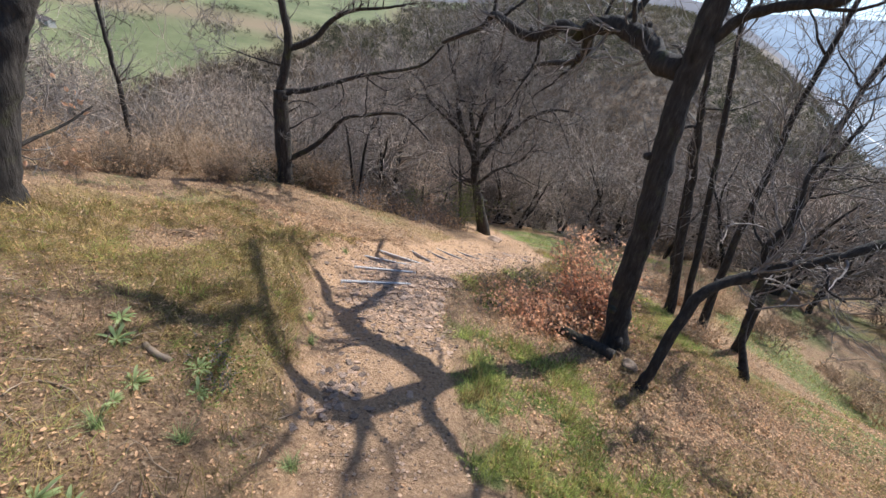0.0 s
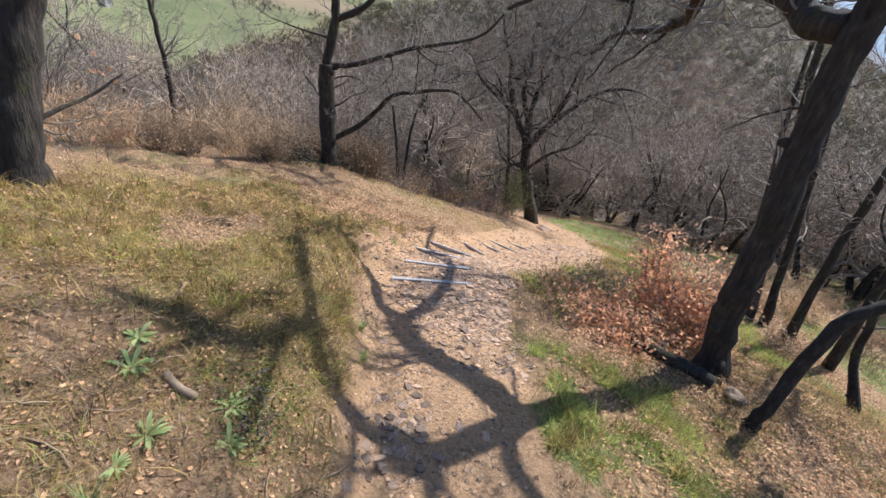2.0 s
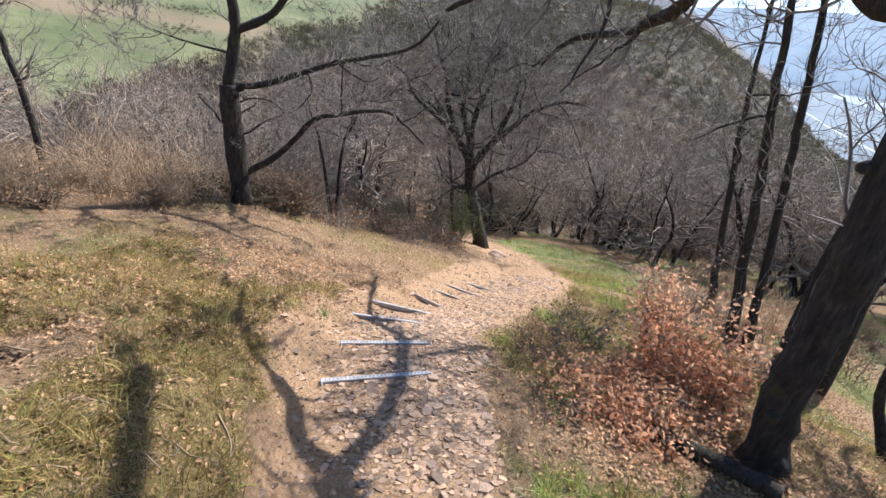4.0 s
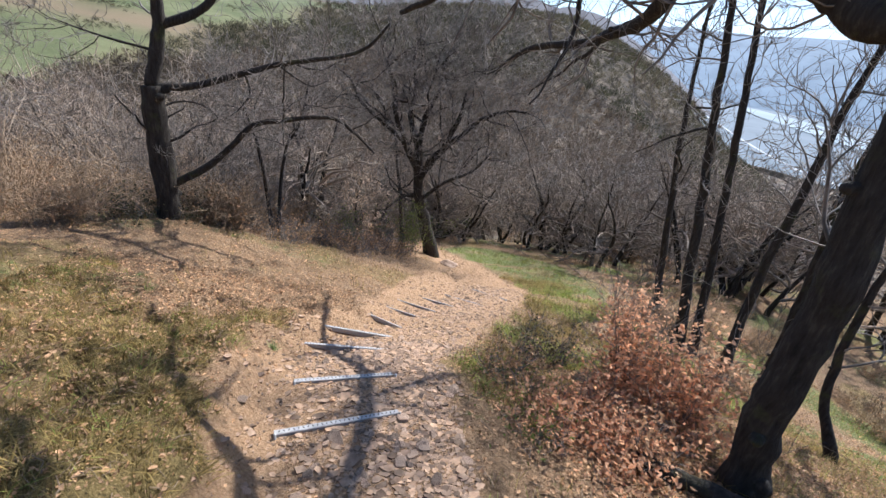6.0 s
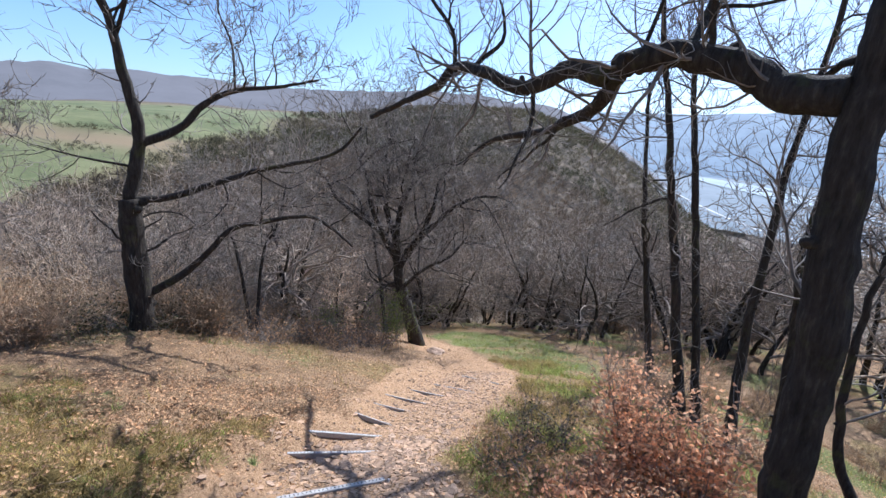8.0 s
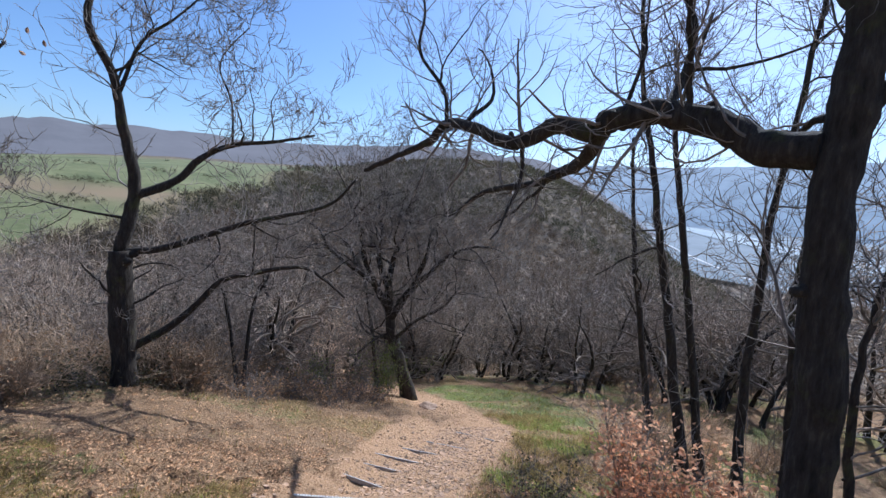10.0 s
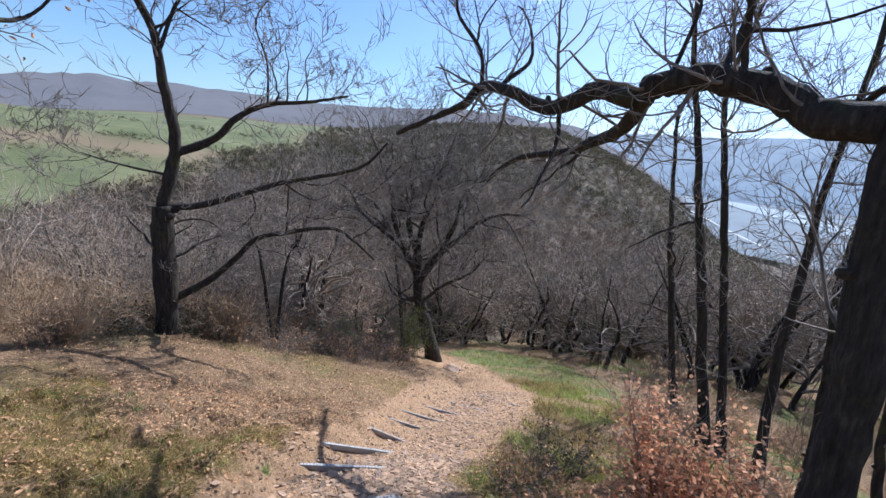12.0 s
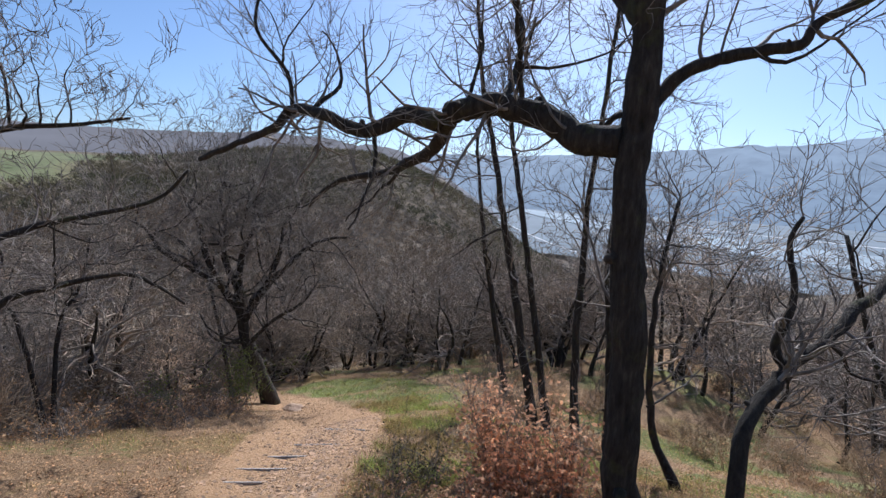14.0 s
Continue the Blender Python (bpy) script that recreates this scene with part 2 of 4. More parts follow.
FALL = [(-60, 5.0), (-20, 3.2), (-4, 0.75), (0, -0.05), (2.3, -0.54), (4.5, -1.05), (5.2, -1.24), (6.5, -1.80), (8, -2.36), (10, -3.08), (13.3, -4.25), (20, -6.3), (26, -8.5), (40, -14.5), (60, -21), (80, -24)]
MIDDLE = [(-10, 1.2), (0, 0.15), (2.4, -0.22), (4.5, -0.45), (5.5, -0.35), (6.5, 0.4), (8, 1.35), (9.2, 2.0), (10.5, 2.3), (13, 2.6), (17, 1.8), (24, -2.0)]
SKY = [(-180, 4), (-60, 1.5), (-31, 0.3), (-22, 0.9), (-9, 1.4), (0, 2.2), (7, 3.2), (13, 4.2), (20, 4.7), (25, 4.6), (29, 3.5), (32, 2.4), (35.7, 0.6), (39.3, -1.6), (42.4, -4.4), (46, -6.8), (50, -8.6), (60, -12), (90, -12), (120, -6), (180, 4)]


def height(x, y):
    """Height of the land: trail on a slope, bank on its left, fall to the valley on its right, and the opposite hill."""
    d = x - interp(y, MIDDLE)
    z = interp(y, FALL)
    if d < -0.35:
        e = -d - 0.35
        steep = interp(y, [(0, 0.62), (2.2, 0.58), (4, 0.34), (5.7, 0.2), (9, 0.27), (14, 0.22), (30, 0.1)])
        cut = smooth(1.8, 2.8, y) * (1 - smooth(6.2, 8, y))
        gentle, sharp = 1.6 * (1 - math.exp(-e / 1.6)), 0.95 * smooth(0.05, 0.62, e) + 0.65 * (1 - math.exp(-e / 2.5))
        z += steep * (gentle + (sharp - gentle) * cut) + 0.07 * min(e, 25)
    elif d > 0.45:
        e = d - 0.45
        z -= interp(y, [(0, 0.24), (3.2, 0.18), (3.7, 0.13), (4.2, 0.13), (5.5, 0.2), (8, 0.14), (13, 0.04)]) * min(e, 3) + interp(y, [(0, 0.34), (5, 0.3), (9, 0.18), (14, 0.07)]) * min(max(e - 3, 0), 30)
    r, az = math.hypot(x + 0.5, y - 2.3), math.degrees(math.atan2(x + 0.5, y - 2.3))
    if r > 30:
        top = 250 * math.tan(math.radians(interp(az, SKY)))
        back = smooth(100, 150, abs(az))
        rise = smooth(75, 250, r)
        floor_z = max(z, -26.0)
        z = floor_z + (top - floor_z) * (rise if r < 250 else 1)
        if r > 250:
            if top > 0:
                z += 0.045 * min(r - 250, 400) * smooth(0, 6, top)
            else:
                z = top + (-48 - top) * smooth(250, 420, r)
        z += back * 0.02 * min(r - 30, 300)
        z += min(1.0, (r - 30) / 150) * 3.5 * noise.noise((x / 60, y / 60, 3.1))
    return z


def land(x, y):
    """Height with the small unevenness of the ground."""
    z = height(x, y)
    r = math.hypot(x, y - 4)
    if r < 40:
        d = abs(x - interp(y, MIDDLE))
        bumpy = 0.35 + 0.65 * smooth(0.3, 0.9, d)
        z += bumpy * (0.05 * noise.noise((x * 1.3, y * 1.3, 0.5)) + 0.028 * noise.noise((x * 4, y * 4, 1.7))) + 0.009 * noise.noise((x * 13, y * 13, 2.2))
        z += smooth(0.45, 0.8, -(x - interp(y, MIDDLE))) * smooth(2.4, 3.2, y) * (1 - smooth(6, 8, y)) * (0.10 * noise.noise((x * 3.4, y * 3.4, 4.4)) + 0.07 * noise.noise((x * 9, y * 9, 5.4)))
        z += 0.30 * math.exp(-((x + 3.3) ** 2 + (y - 9.5) ** 2) / 3.0)
        z += 0.10 * math.exp(-((x - 2.3) ** 2 + (y - 3.75) ** 2) / 0.25)
    return z


def covers(x, y):
    """How much bare path, green grass and dry grass there is."""
    w = 0.15 * noise.noise((x * 1.1, y * 1.1, 7.0)) + 0.14 * noise.noise((x * 4.1, y * 4.1, 7.5))
    d = x - interp(y, MIDDLE) + w
    half = interp(y, [(0, 0.45), (2.5, 0.52), (4, 0.66), (6, 0.85), (8, 1.0), (9.3, 1.15), (10.5, 0.8), (13, 0.5), (16, 0.35)])
    bare = 1 - smooth(half - 0.12, half + 0.2, abs(d))
    bare *= (1 - smooth(15, 18, y)) * (1 - 0.3 * smooth(9, 11, y))
    side = 0.24 * (1 - smooth(0.35, 1.1, -d - half)) * smooth(3.4, 4.4, y) * (1 - smooth(8, 9.2, y)) * smooth(-0.35, 0.15, noise.noise((x * 2.4, y * 2.4, 8.0)))
    bare = max(bare, side) if d < 0 else bare
    right = d - half
    grass = 0.85 * (1 - smooth(0.5, 1.15, abs(right - 0.68 + 1.6 * w))) * (1 - smooth(3.2, 4.2, y)) * (0.25 + 0.75 * smooth(-0.22, 0.18, noise.noise((x * 2.6, y * 2.6, 3.0)) + 0.5 * noise.noise((x * 7, y * 7, 3.5))))
    grass = max(grass, 0.85 * (1 - smooth(0.6, 1.0, math.hypot((x - 4.3) / 2.7, (y - 12.8) / 4.4))) * smooth(-0.1, 0.5, right) * (0.5 + 0.5 * smooth(-0.3, 0.2, noise.noise((x * 1.3, y * 1.3, 6.0)))))
    grass = max(grass, 0.4 * (1 - smooth(0.3, 0.7, abs(right - 0.4 + w))) * smooth(5, 6.5, y) * smooth(-0.3, 0.25, noise.noise((x * 1.6, y * 1.6, 5.0))))
    grass = max(grass, 0.62 * smooth(3.5, 5.5, d) * smooth(-0.35, 0.25, noise.noise((x * 0.6, y * 0.6, 2.0))) * (1 - smooth(14, 20, d)))
    grass = max(grass, 0.36 * smooth(0.1, 0.4, noise.noise((x * 0.7, y * 0.7, 4.0)) + 0.1) * (1 - smooth(9, 11, y)) * (1.0 if d < -1.2 and y > 4.8 else 0.25 if d < 0 else 0.6))
    dry = 0.95 * smooth(-0.1, 0.25, -d - half) * (1 - smooth(0.55, 1.25, -d - half)) * smooth(2.4, 3.1, y) * (1 - smooth(5.2, 7.0, y))
    dry = max(dry, 0.5 * smooth(0, 0.3, noise.noise((x * 0.5, y * 0.5, 9.0))))
    return bare, grass * (1 - bare), dry


def far_cover(x, y):
    r, az = math.hypot(x + 0.5, y - 2.3), math.degrees(math.atan2(x + 0.5, y - 2.3))
    edge = 6 * noise.noise((x / 40, y / 40, 5.0))
    near_edge = interp(az, [(-45, 95), (-33, 108), (-27, 126), (-15, 165), (-5, 200)])
    open_field = smooth(near_edge - 12, near_edge + 12, r + 2 * edge) * (1 - smooth(-6, -1, az + edge * 0.5)) * smooth(-100, -80, az)
    open_field = max(open_field, smooth(235, 245, r) * (1 - smooth(3, 6, az + edge * 0.3)) * smooth(-100, -80, az))
    strip = open_field * (1 - smooth(6, 11, abs(r - 170 + 1.2 * (az + 20) + edge))) * 0.9
    back = smooth(420, 500, r) * (1 - smooth(0, 15, az))
    return open_field * (1 - back), strip, smooth(22, 40, r) * (1 - open_field * (1 - back))


def steps_out(a, b, fine, grow_by, limit):
    out, s = list(np.arange(a, b + fine / 2, fine)), fine
    lo, hi = [], []
    p, s = out[0], fine
    while p > -limit:
        s *= grow_by
        p -= s
        lo.append(p)
    p, s = out[-1], fine
    while p < limit:
        s *= grow_by
        p += s
        hi.append(p)
    return lo[::-1] + out + hi


def make_ground():
    xs, ys = steps_out(-3.2, 3.4, 0.05, 1.052, 3200), steps_out(0.6, 8.5, 0.05, 1.052, 3200)
    v = [(x, y, land(x, y)) for y in ys for x in xs]
    n = len(xs)
    f = [(j * n + i, j * n + i + 1, (j + 1) * n + i + 1, (j + 1) * n + i) for j in range(len(ys) - 1) for i in range(n - 1)]
    me = bpy.data.meshes.new("ground")
    me.from_pydata(v, [], f)
    me.materials.append(GROUND)
    me.polygons.foreach_set("use_smooth", [True] * len(f))
    near = me.attributes.new("cover", "FLOAT_COLOR", "POINT")
    far = me.attributes.new("land", "FLOAT_COLOR", "POINT")
    a, b = [], []
    for x, y, z in v:
        a += [*(covers(x, y) if math.hypot(x, y) < 60 else (0, 0, 0)), 1]
        b += [*(far_cover(x, y) if math.hypot(x, y) > 15 else (0, 0, 0)), 1]
    near.data.foreach_set("color", a)
    far.data.foreach_set("color", b)
    return tagged(new("ground", me), "brown hillside with a bare stony trail, dead leaves and patchy grass", "ground", "", "structure")


ground = make_ground()


def make_backdrop(name, dist, tops, foot, mat, label):
    """A far range of hills: a sloping sheet whose crest follows the given heights in degrees."""
    s = Soup()
    az0, az1 = tops[0][0], tops[-1][0]
    n = 160
    for k in range(n + 1):
        az = az0 + (az1 - az0) * k / n
        top = dist * math.tan(radians(interp(az, tops))) + dist * 0.008 * noise.noise((az / 5, dist, 0)) + dist * 0.0035 * noise.noise((az * 0.9, dist, 2)) + dist * 0.001 * noise.noise((az * 6, dist, 4))
        for u in (0, 0.35, 0.7, 1.0):
            r = dist * (1 + 0.25 * u)
            s.v.append(Vector((r * math.sin(radians(az)), r * math.cos(radians(az)), foot + (top * 1.25 - foot) * u ** 0.8)))
    for k in range(n):
        for u in range(3):
            a = k * 4 + u
            s.f.append((a, a + 4, a + 5, a + 1))
    tagged(new(name, s.mesh(name, mat)), label, "hills", "", "structure")


# Both far ranges glow faintly; the air's haze is in their colour.
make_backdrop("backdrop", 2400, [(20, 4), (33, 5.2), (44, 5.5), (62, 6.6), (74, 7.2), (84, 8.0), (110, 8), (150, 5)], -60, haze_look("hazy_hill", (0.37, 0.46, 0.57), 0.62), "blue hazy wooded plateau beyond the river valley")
make_backdrop("backdrop_west", 900, [(-110, 1.0), (-50, 0.6), (-39, 0.9), (-36, 2.1), (-31, 3.5), (-26, 4.3), (-21, 4.6), (-15, 4.7), (-10, 4.6), (-2, 4.9), (4, 5.4), (11, 6.1), (18, 6.2), (25, 5.8), (29, 5.0), (34, 2.5), (42, -2.5)], -40, haze_look("hazy_wooded_hill", (0.225, 0.21, 0.22), 0.65), "far brown wooded hill above the green fields")


def polar(az, r, z):
    return Vector((r * math.sin(radians(az)) - 0.5, r * math.cos(radians(az)) + 2.3, z))


def valley_sheet(name, rows, mat, label, category):
    """A flat far strip of the valley bottom, from pairs of distances by bearing."""
    s = Soup()
    for k, (az, r0, r1, z) in enumerate(rows):
        s.v += [polar(az, r0, z), polar(az, r1, z)]
        if k:
            b = 2 * k - 2
            s.f.append((b, b + 1, b + 3, b + 2))
    tagged(new(name, s.mesh(name, mat)), label, category, "", "structure")


def make_river():
    # Valley floor, river and roads carry painted haze as a faint glow.
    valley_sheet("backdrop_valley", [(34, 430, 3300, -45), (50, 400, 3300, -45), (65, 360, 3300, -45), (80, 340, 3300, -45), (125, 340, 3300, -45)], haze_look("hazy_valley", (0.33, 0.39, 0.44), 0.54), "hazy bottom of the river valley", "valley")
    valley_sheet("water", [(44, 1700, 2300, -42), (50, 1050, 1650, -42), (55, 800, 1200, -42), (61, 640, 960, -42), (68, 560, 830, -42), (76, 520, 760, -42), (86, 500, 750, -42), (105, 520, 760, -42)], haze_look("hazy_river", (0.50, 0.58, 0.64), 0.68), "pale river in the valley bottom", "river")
    bank = haze_look("hazy_road", (0.72, 0.72, 0.72), 0.8)
    valley_sheet("road", [(41, 900, 935, -40), (43, 700, 722, -40), (45, 560, 575, -40), (48, 450, 462, -40), (51, 390, 399, -40), (56, 350, 358, -40), (64, 330, 338, -40)], bank, "pale road along the near river bank", "road")
    valley_sheet("far_road", [(62, 1150, 1180, -37), (66, 1020, 1046, -37), (72, 920, 944, -37), (80, 860, 884, -37), (105, 840, 864, -37)], bank, "pale road along the far river bank", "road")


make_river()


# ---- trees ----
def hero_tree(name, at, label, trunk, limbs, seed, sprays, leaf_count=0, reach=0.9, twig_mat=None, fine=0.003, heavy=0):
    """A bare tree: trunk line with radii, limb lines with radii, and twigs that spring from them."""
    rng = random.Random(seed)
    tree = thing(name, at, label, "tree")
    base = Vector(at)
    lines, holders = [], []
    for k, (pts, r0, r1) in enumerate([trunk] + limbs):
        line = [p - base for p in curve(pts, 5)]
        n = len(line) - 1
        if k == 0:
            line[0].z -= 0.15
        for i in range(1, n):
            line[i] += Vector((rng.uniform(-1, 1), rng.uniform(-1, 1), rng.uniform(-1, 1))) * r0 * (0.24 if k == 0 and r0 < 0.1 else 0.07 if k == 0 else 0.09)
        radii = [(r0 + (r1 - r0) * i / n) * rng.uniform(0.93, 1.09) for i in range(n + 1)]
        if k == 0:
            radii[0] *= 1.5
            radii[1] *= 1.28
            radii[2] *= 1.1
        s = Soup()
        s.tube(line, radii, 12 if r0 > 0.08 else 8)
        for _ in range(3 if r0 > 0.05 else 1):
            i = rng.randint(1, n - 1)
            way = (line[i + 1] - line[i]).normalized()
            off = way.orthogonal()
            off.rotate(Matrix.Rotation(rng.uniform(0, 6.28), 3, way))
            s.tube([line[i], line[i] + off.normalized() * radii[i] * 1.25, line[i] + off.normalized() * radii[i] * 1.55], [radii[i] * 0.5, radii[i] * 0.38, radii[i] * 0.2], 6)
        holders.append(part("trunk" if k == 0 else "limb", s, BARK, tree))
        lines.append((line, radii))
    for k, (line, radii) in list(enumerate(lines)):
        n = len(line) - 1
        for _ in range(heavy):
            i = rng.randint(max(1, int(n * (0.4 if k == 0 else 0.15))), n - 1)
            way = (line[i] - line[i - 1]).normalized()
            off = way.orthogonal()
            off.rotate(Matrix.Rotation(rng.uniform(0, 6.28), 3, way))
            d = (way * rng.uniform(0.2, 0.8) + off.normalized() + Vector((0, 0, rng.uniform(-0.1, 0.5)))).normalized()
            p, pts = line[i].copy(), [line[i].copy()]
            for _ in range(9):
                d = (d + Vector((rng.uniform(-1, 1), rng.uniform(-1, 1), rng.uniform(-1, 1))) * 0.38 + Vector((0, 0, 0.05))).normalized()
                p = p + d * reach * rng.uniform(0.1, 0.17)
                pts.append(p.copy())
            r = min(radii[i] * 0.5, reach * rng.uniform(0.02, 0.036))
            rr = [r * (1 - 0.08 * q) for q in range(10)]
            s = Soup()
            s.tube(pts, rr, 6)
            part("branch", s, BARK, holders[k])
            lines.append((pts, rr))
    s, leaves = Soup(), Soup()
    for k, (line, radii) in enumerate(lines):
        n = len(line) - 1
        count = sprays[k] if k < len(sprays) else 5 if heavy else sprays[-1]
        for _ in range(count):
            i = rng.randint(int(n * (0.35 if k == 0 else 0.12)), n)
            i = max(1, i)
            way = (line[i] - line[i - 1]).normalized()
            off = way.orthogonal()
            off.rotate(Matrix.Rotation(rng.uniform(0, 6.28), 3, way))
            d = way * rng.uniform(0.1, 0.9) + off.normalized() + Vector((0, 0, rng.uniform(-0.15, 0.5)))
            ends = grow(s, rng, line[i], d, reach * rng.uniform(0.5, 1.2), min(radii[i] * 0.45, rng.uniform(0.009, 0.02)), 2, 0.38, 0.08, (3, 5), 0.35, fine)
            for _ in range(leaf_count):
                p = ends[rng.randint(2, len(ends) - 1)] + Vector((rng.gauss(0, 0.12), rng.gauss(0, 0.12), rng.gauss(0, 0.12)))
                a = Vector((rng.gauss(0, 1), rng.gauss(0, 1), rng.uniform(-1.5, 0))).normalized()
                leaves.leaf(p, a, a.orthogonal().normalized(), 0.06, 0.03)
    part("crown", s, twig_mat or TWIG, tree)
    if leaf_count:
        part("foliage", leaves, RUST, tree, "a few withered brown leaves", False)
    return tree


hero_tree("oak_tree", (2.25, 3.86, -1.12), "thick dark leaning oak beside the trail with mossy forked limb",
    ([(2.25, 3.86, -1.12), (2.17, 3.91, -0.62), (2.14, 3.92, -0.16), (2.12, 3.93, 0.41), (2.08, 3.98, 0.96), (2.06, 4.01, 1.50), (2.07, 4.00, 1.85), (2.07, 4.00, 2.22), (2.06, 4.01, 2.60)], 0.122, 0.095),
    [([(2.03, 4.06, 1.69), (1.94, 4.33, 1.71), (1.88, 4.55, 1.85), (1.71, 4.88, 1.97), (1.58, 5.11, 1.96), (1.50, 5.29, 1.94)], 0.105, 0.085),
     ([(1.44, 5.33, 1.85), (1.28, 5.57, 1.92), (1.11, 5.80, 1.80), (0.91, 5.78, 1.78), (0.71, 5.91, 1.87), (0.58, 6.37, 1.96), (0.47, 6.55, 1.80), (0.27, 7.15, 1.68), (-0.02, 7.59, 1.51)], 0.075, 0.025),
     ([(1.51, 5.26, 1.91), (1.68, 5.77, 1.70), (1.84, 6.44, 1.62), (1.85, 7.06, 1.51), (1.62, 7.81, 1.41), (1.53, 8.38, 1.22), (1.54, 8.90, 1.01)], 0.07, 0.02),
     ([(2.10, 3.96, 1.89), (2.21, 3.85, 2.09), (2.33, 3.69, 2.18), (2.46, 3.49, 2.22), (2.55, 3.36, 2.24), (2.60, 3.31, 2.36), (2.71, 3.10, 2.47), (2.78, 2.88, 2.62), (2.86, 2.58, 2.75)], 0.045, 0.015),
     ([(0.58, 6.37, 1.96), (0.54, 6.40, 2.26), (0.31, 6.53, 2.60), (0.34, 6.63, 3.07), (0.05, 6.73, 3.53)], 0.022, 0.008),
     ([(1.71, 4.88, 2.01), (1.97, 5.05, 2.33), (2.07, 5.16, 2.76), (1.87, 5.39, 3.35), (1.97, 5.44, 4.10)], 0.035, 0.01),
     ([(2.06, 4.02, 2.45), (2.11, 4.29, 2.75), (1.96, 4.48, 3.00), (1.78, 4.81, 3.35), (1.73, 5.62, 3.70), (1.63, 7.06, 4.10)], 0.092, 0.05),
     ([(1.74, 4.85, 3.38), (1.69, 4.61, 3.70), (1.58, 4.77, 4.00), (1.46, 5.02, 4.40)], 0.065, 0.03),
     ([(2.13, 4.28, 2.72), (2.41, 4.18, 2.90), (2.53, 4.02, 3.10), (2.61, 3.89, 3.30)], 0.036, 0.02),
     ([(1.98, 4.44, 2.95), (2.19, 4.10, 3.20), (2.19, 3.74, 3.50), (2.24, 3.60, 3.80)], 0.024, 0.012)], 11, [3, 9, 16, 12, 8, 10, 10, 5, 6, 3, 4], 0, 0.85, None, 0.0026, 2)

hero_tree("oak_tree", (-3.10, 9.39, -1.89), "upright dark oak with low sweeping limbs at the slope edge",
    ([(-3.09, 9.38, -2.14), (-3.13, 9.38, -0.97), (-3.15, 9.37, -0.26), (-3.15, 9.37, 0.16)], 0.16, 0.145),
    [([(-3.15, 9.37, 0.16), (-3.04, 9.40, 0.69), (-2.99, 9.39, 1.19), (-3.10, 9.32, 1.85), (-3.19, 9.25, 2.52), (-3.40, 9.10, 3.11), (-3.23, 9.12, 3.67)], 0.095, 0.03),
     ([(-3.16, 9.36, 0.16), (-2.69, 9.40, 0.20), (-2.09, 9.43, 0.43), (-1.51, 9.41, 0.66), (-1.00, 9.34, 0.80), (-0.36, 9.23, 1.02), (-0.01, 9.08, 1.42)], 0.055, 0.018),
     ([(-2.98, 9.41, 0.94), (-2.52, 9.50, 1.18), (-2.20, 9.51, 1.53), (-1.79, 9.54, 1.77), (-1.12, 9.57, 1.91), (-0.63, 9.55, 2.05)], 0.065, 0.015),
     ([(-3.03, 9.41, -1.26), (-2.60, 9.45, -0.99), (-2.23, 9.45, -0.65), (-1.88, 9.42, -0.25), (-1.44, 9.38, -0.11), (-0.78, 9.34, 0.02), (-0.43, 9.24, -0.11), (-0.07, 9.14, -0.40)], 0.06, 0.016),
     ([(-3.13, 9.29, 2.28), (-2.86, 9.25, 2.96), (-2.48, 9.26, 3.32), (-2.09, 9.23, 3.72)], 0.03, 0.01),
     ([(-1.79, 9.54, 1.77), (-1.80, 9.48, 2.36), (-1.96, 9.44, 2.89), (-1.59, 9.40, 3.41)], 0.018, 0.007),
     ([(-3.10, 9.37, 0.62), (-3.67, 9.31, 0.71), (-4.12, 9.30, 0.82)], 0.02, 0.008)], 12, [2, 7, 10, 10, 10, 6, 6, 3], 0, 0.75, None, 0.005, 4)

hero_tree("oak_tree", (2.11, 13.51, -4.28), "spreading bare oak where the trail bends",
    ([(2.11, 13.51, -4.28), (1.77, 13.56, -3.23), (1.51, 13.58, -2.46), (1.41, 13.58, -1.79), (1.34, 13.56, -1.15)], 0.19, 0.10),
    [([(1.40, 13.55, -1.79), (0.96, 13.54, -1.12), (0.66, 13.49, -0.42), (0.54, 13.43, 0.24), (0.26, 13.37, 0.86), (0.10, 13.30, 1.35)], 0.10, 0.025),
     ([(1.46, 13.54, -2.01), (1.84, 13.43, -1.30), (2.33, 13.27, -0.72), (2.71, 13.12, -0.29), (3.21, 12.92, 0.02), (3.71, 12.69, 0.11)], 0.10, 0.022),
     ([(1.34, 13.56, -1.15), (1.43, 13.70, -0.48), (1.70, 13.80, 0.21), (1.79, 13.94, 0.90), (2.08, 14.03, 1.62)], 0.085, 0.02),
     ([(1.34, 13.56, -1.22), (1.06, 13.81, -0.48), (1.15, 14.00, 0.19), (1.06, 14.21, 1.00), (1.34, 14.37, 1.64)], 0.085, 0.02),
     ([(1.59, 13.52, -2.59), (2.05, 13.15, -1.96), (2.61, 12.72, -1.48), (2.89, 12.35, -0.86)], 0.06, 0.016),
     ([(0.94, 13.42, -1.09), (0.35, 13.36, -0.65), (-0.19, 13.26, -0.24), (-0.49, 13.14, 0.26), (-0.87, 13.01, 0.50)], 0.065, 0.016),
     ([(1.82, 13.37, -1.28), (2.23, 13.41, -0.46), (2.38, 13.51, 0.38), (2.87, 13.51, 1.03)], 0.06, 0.016)], 13, [6, 10, 10, 9, 9, 7, 8, 7], 0, 1.3, None, 0.006, 8)

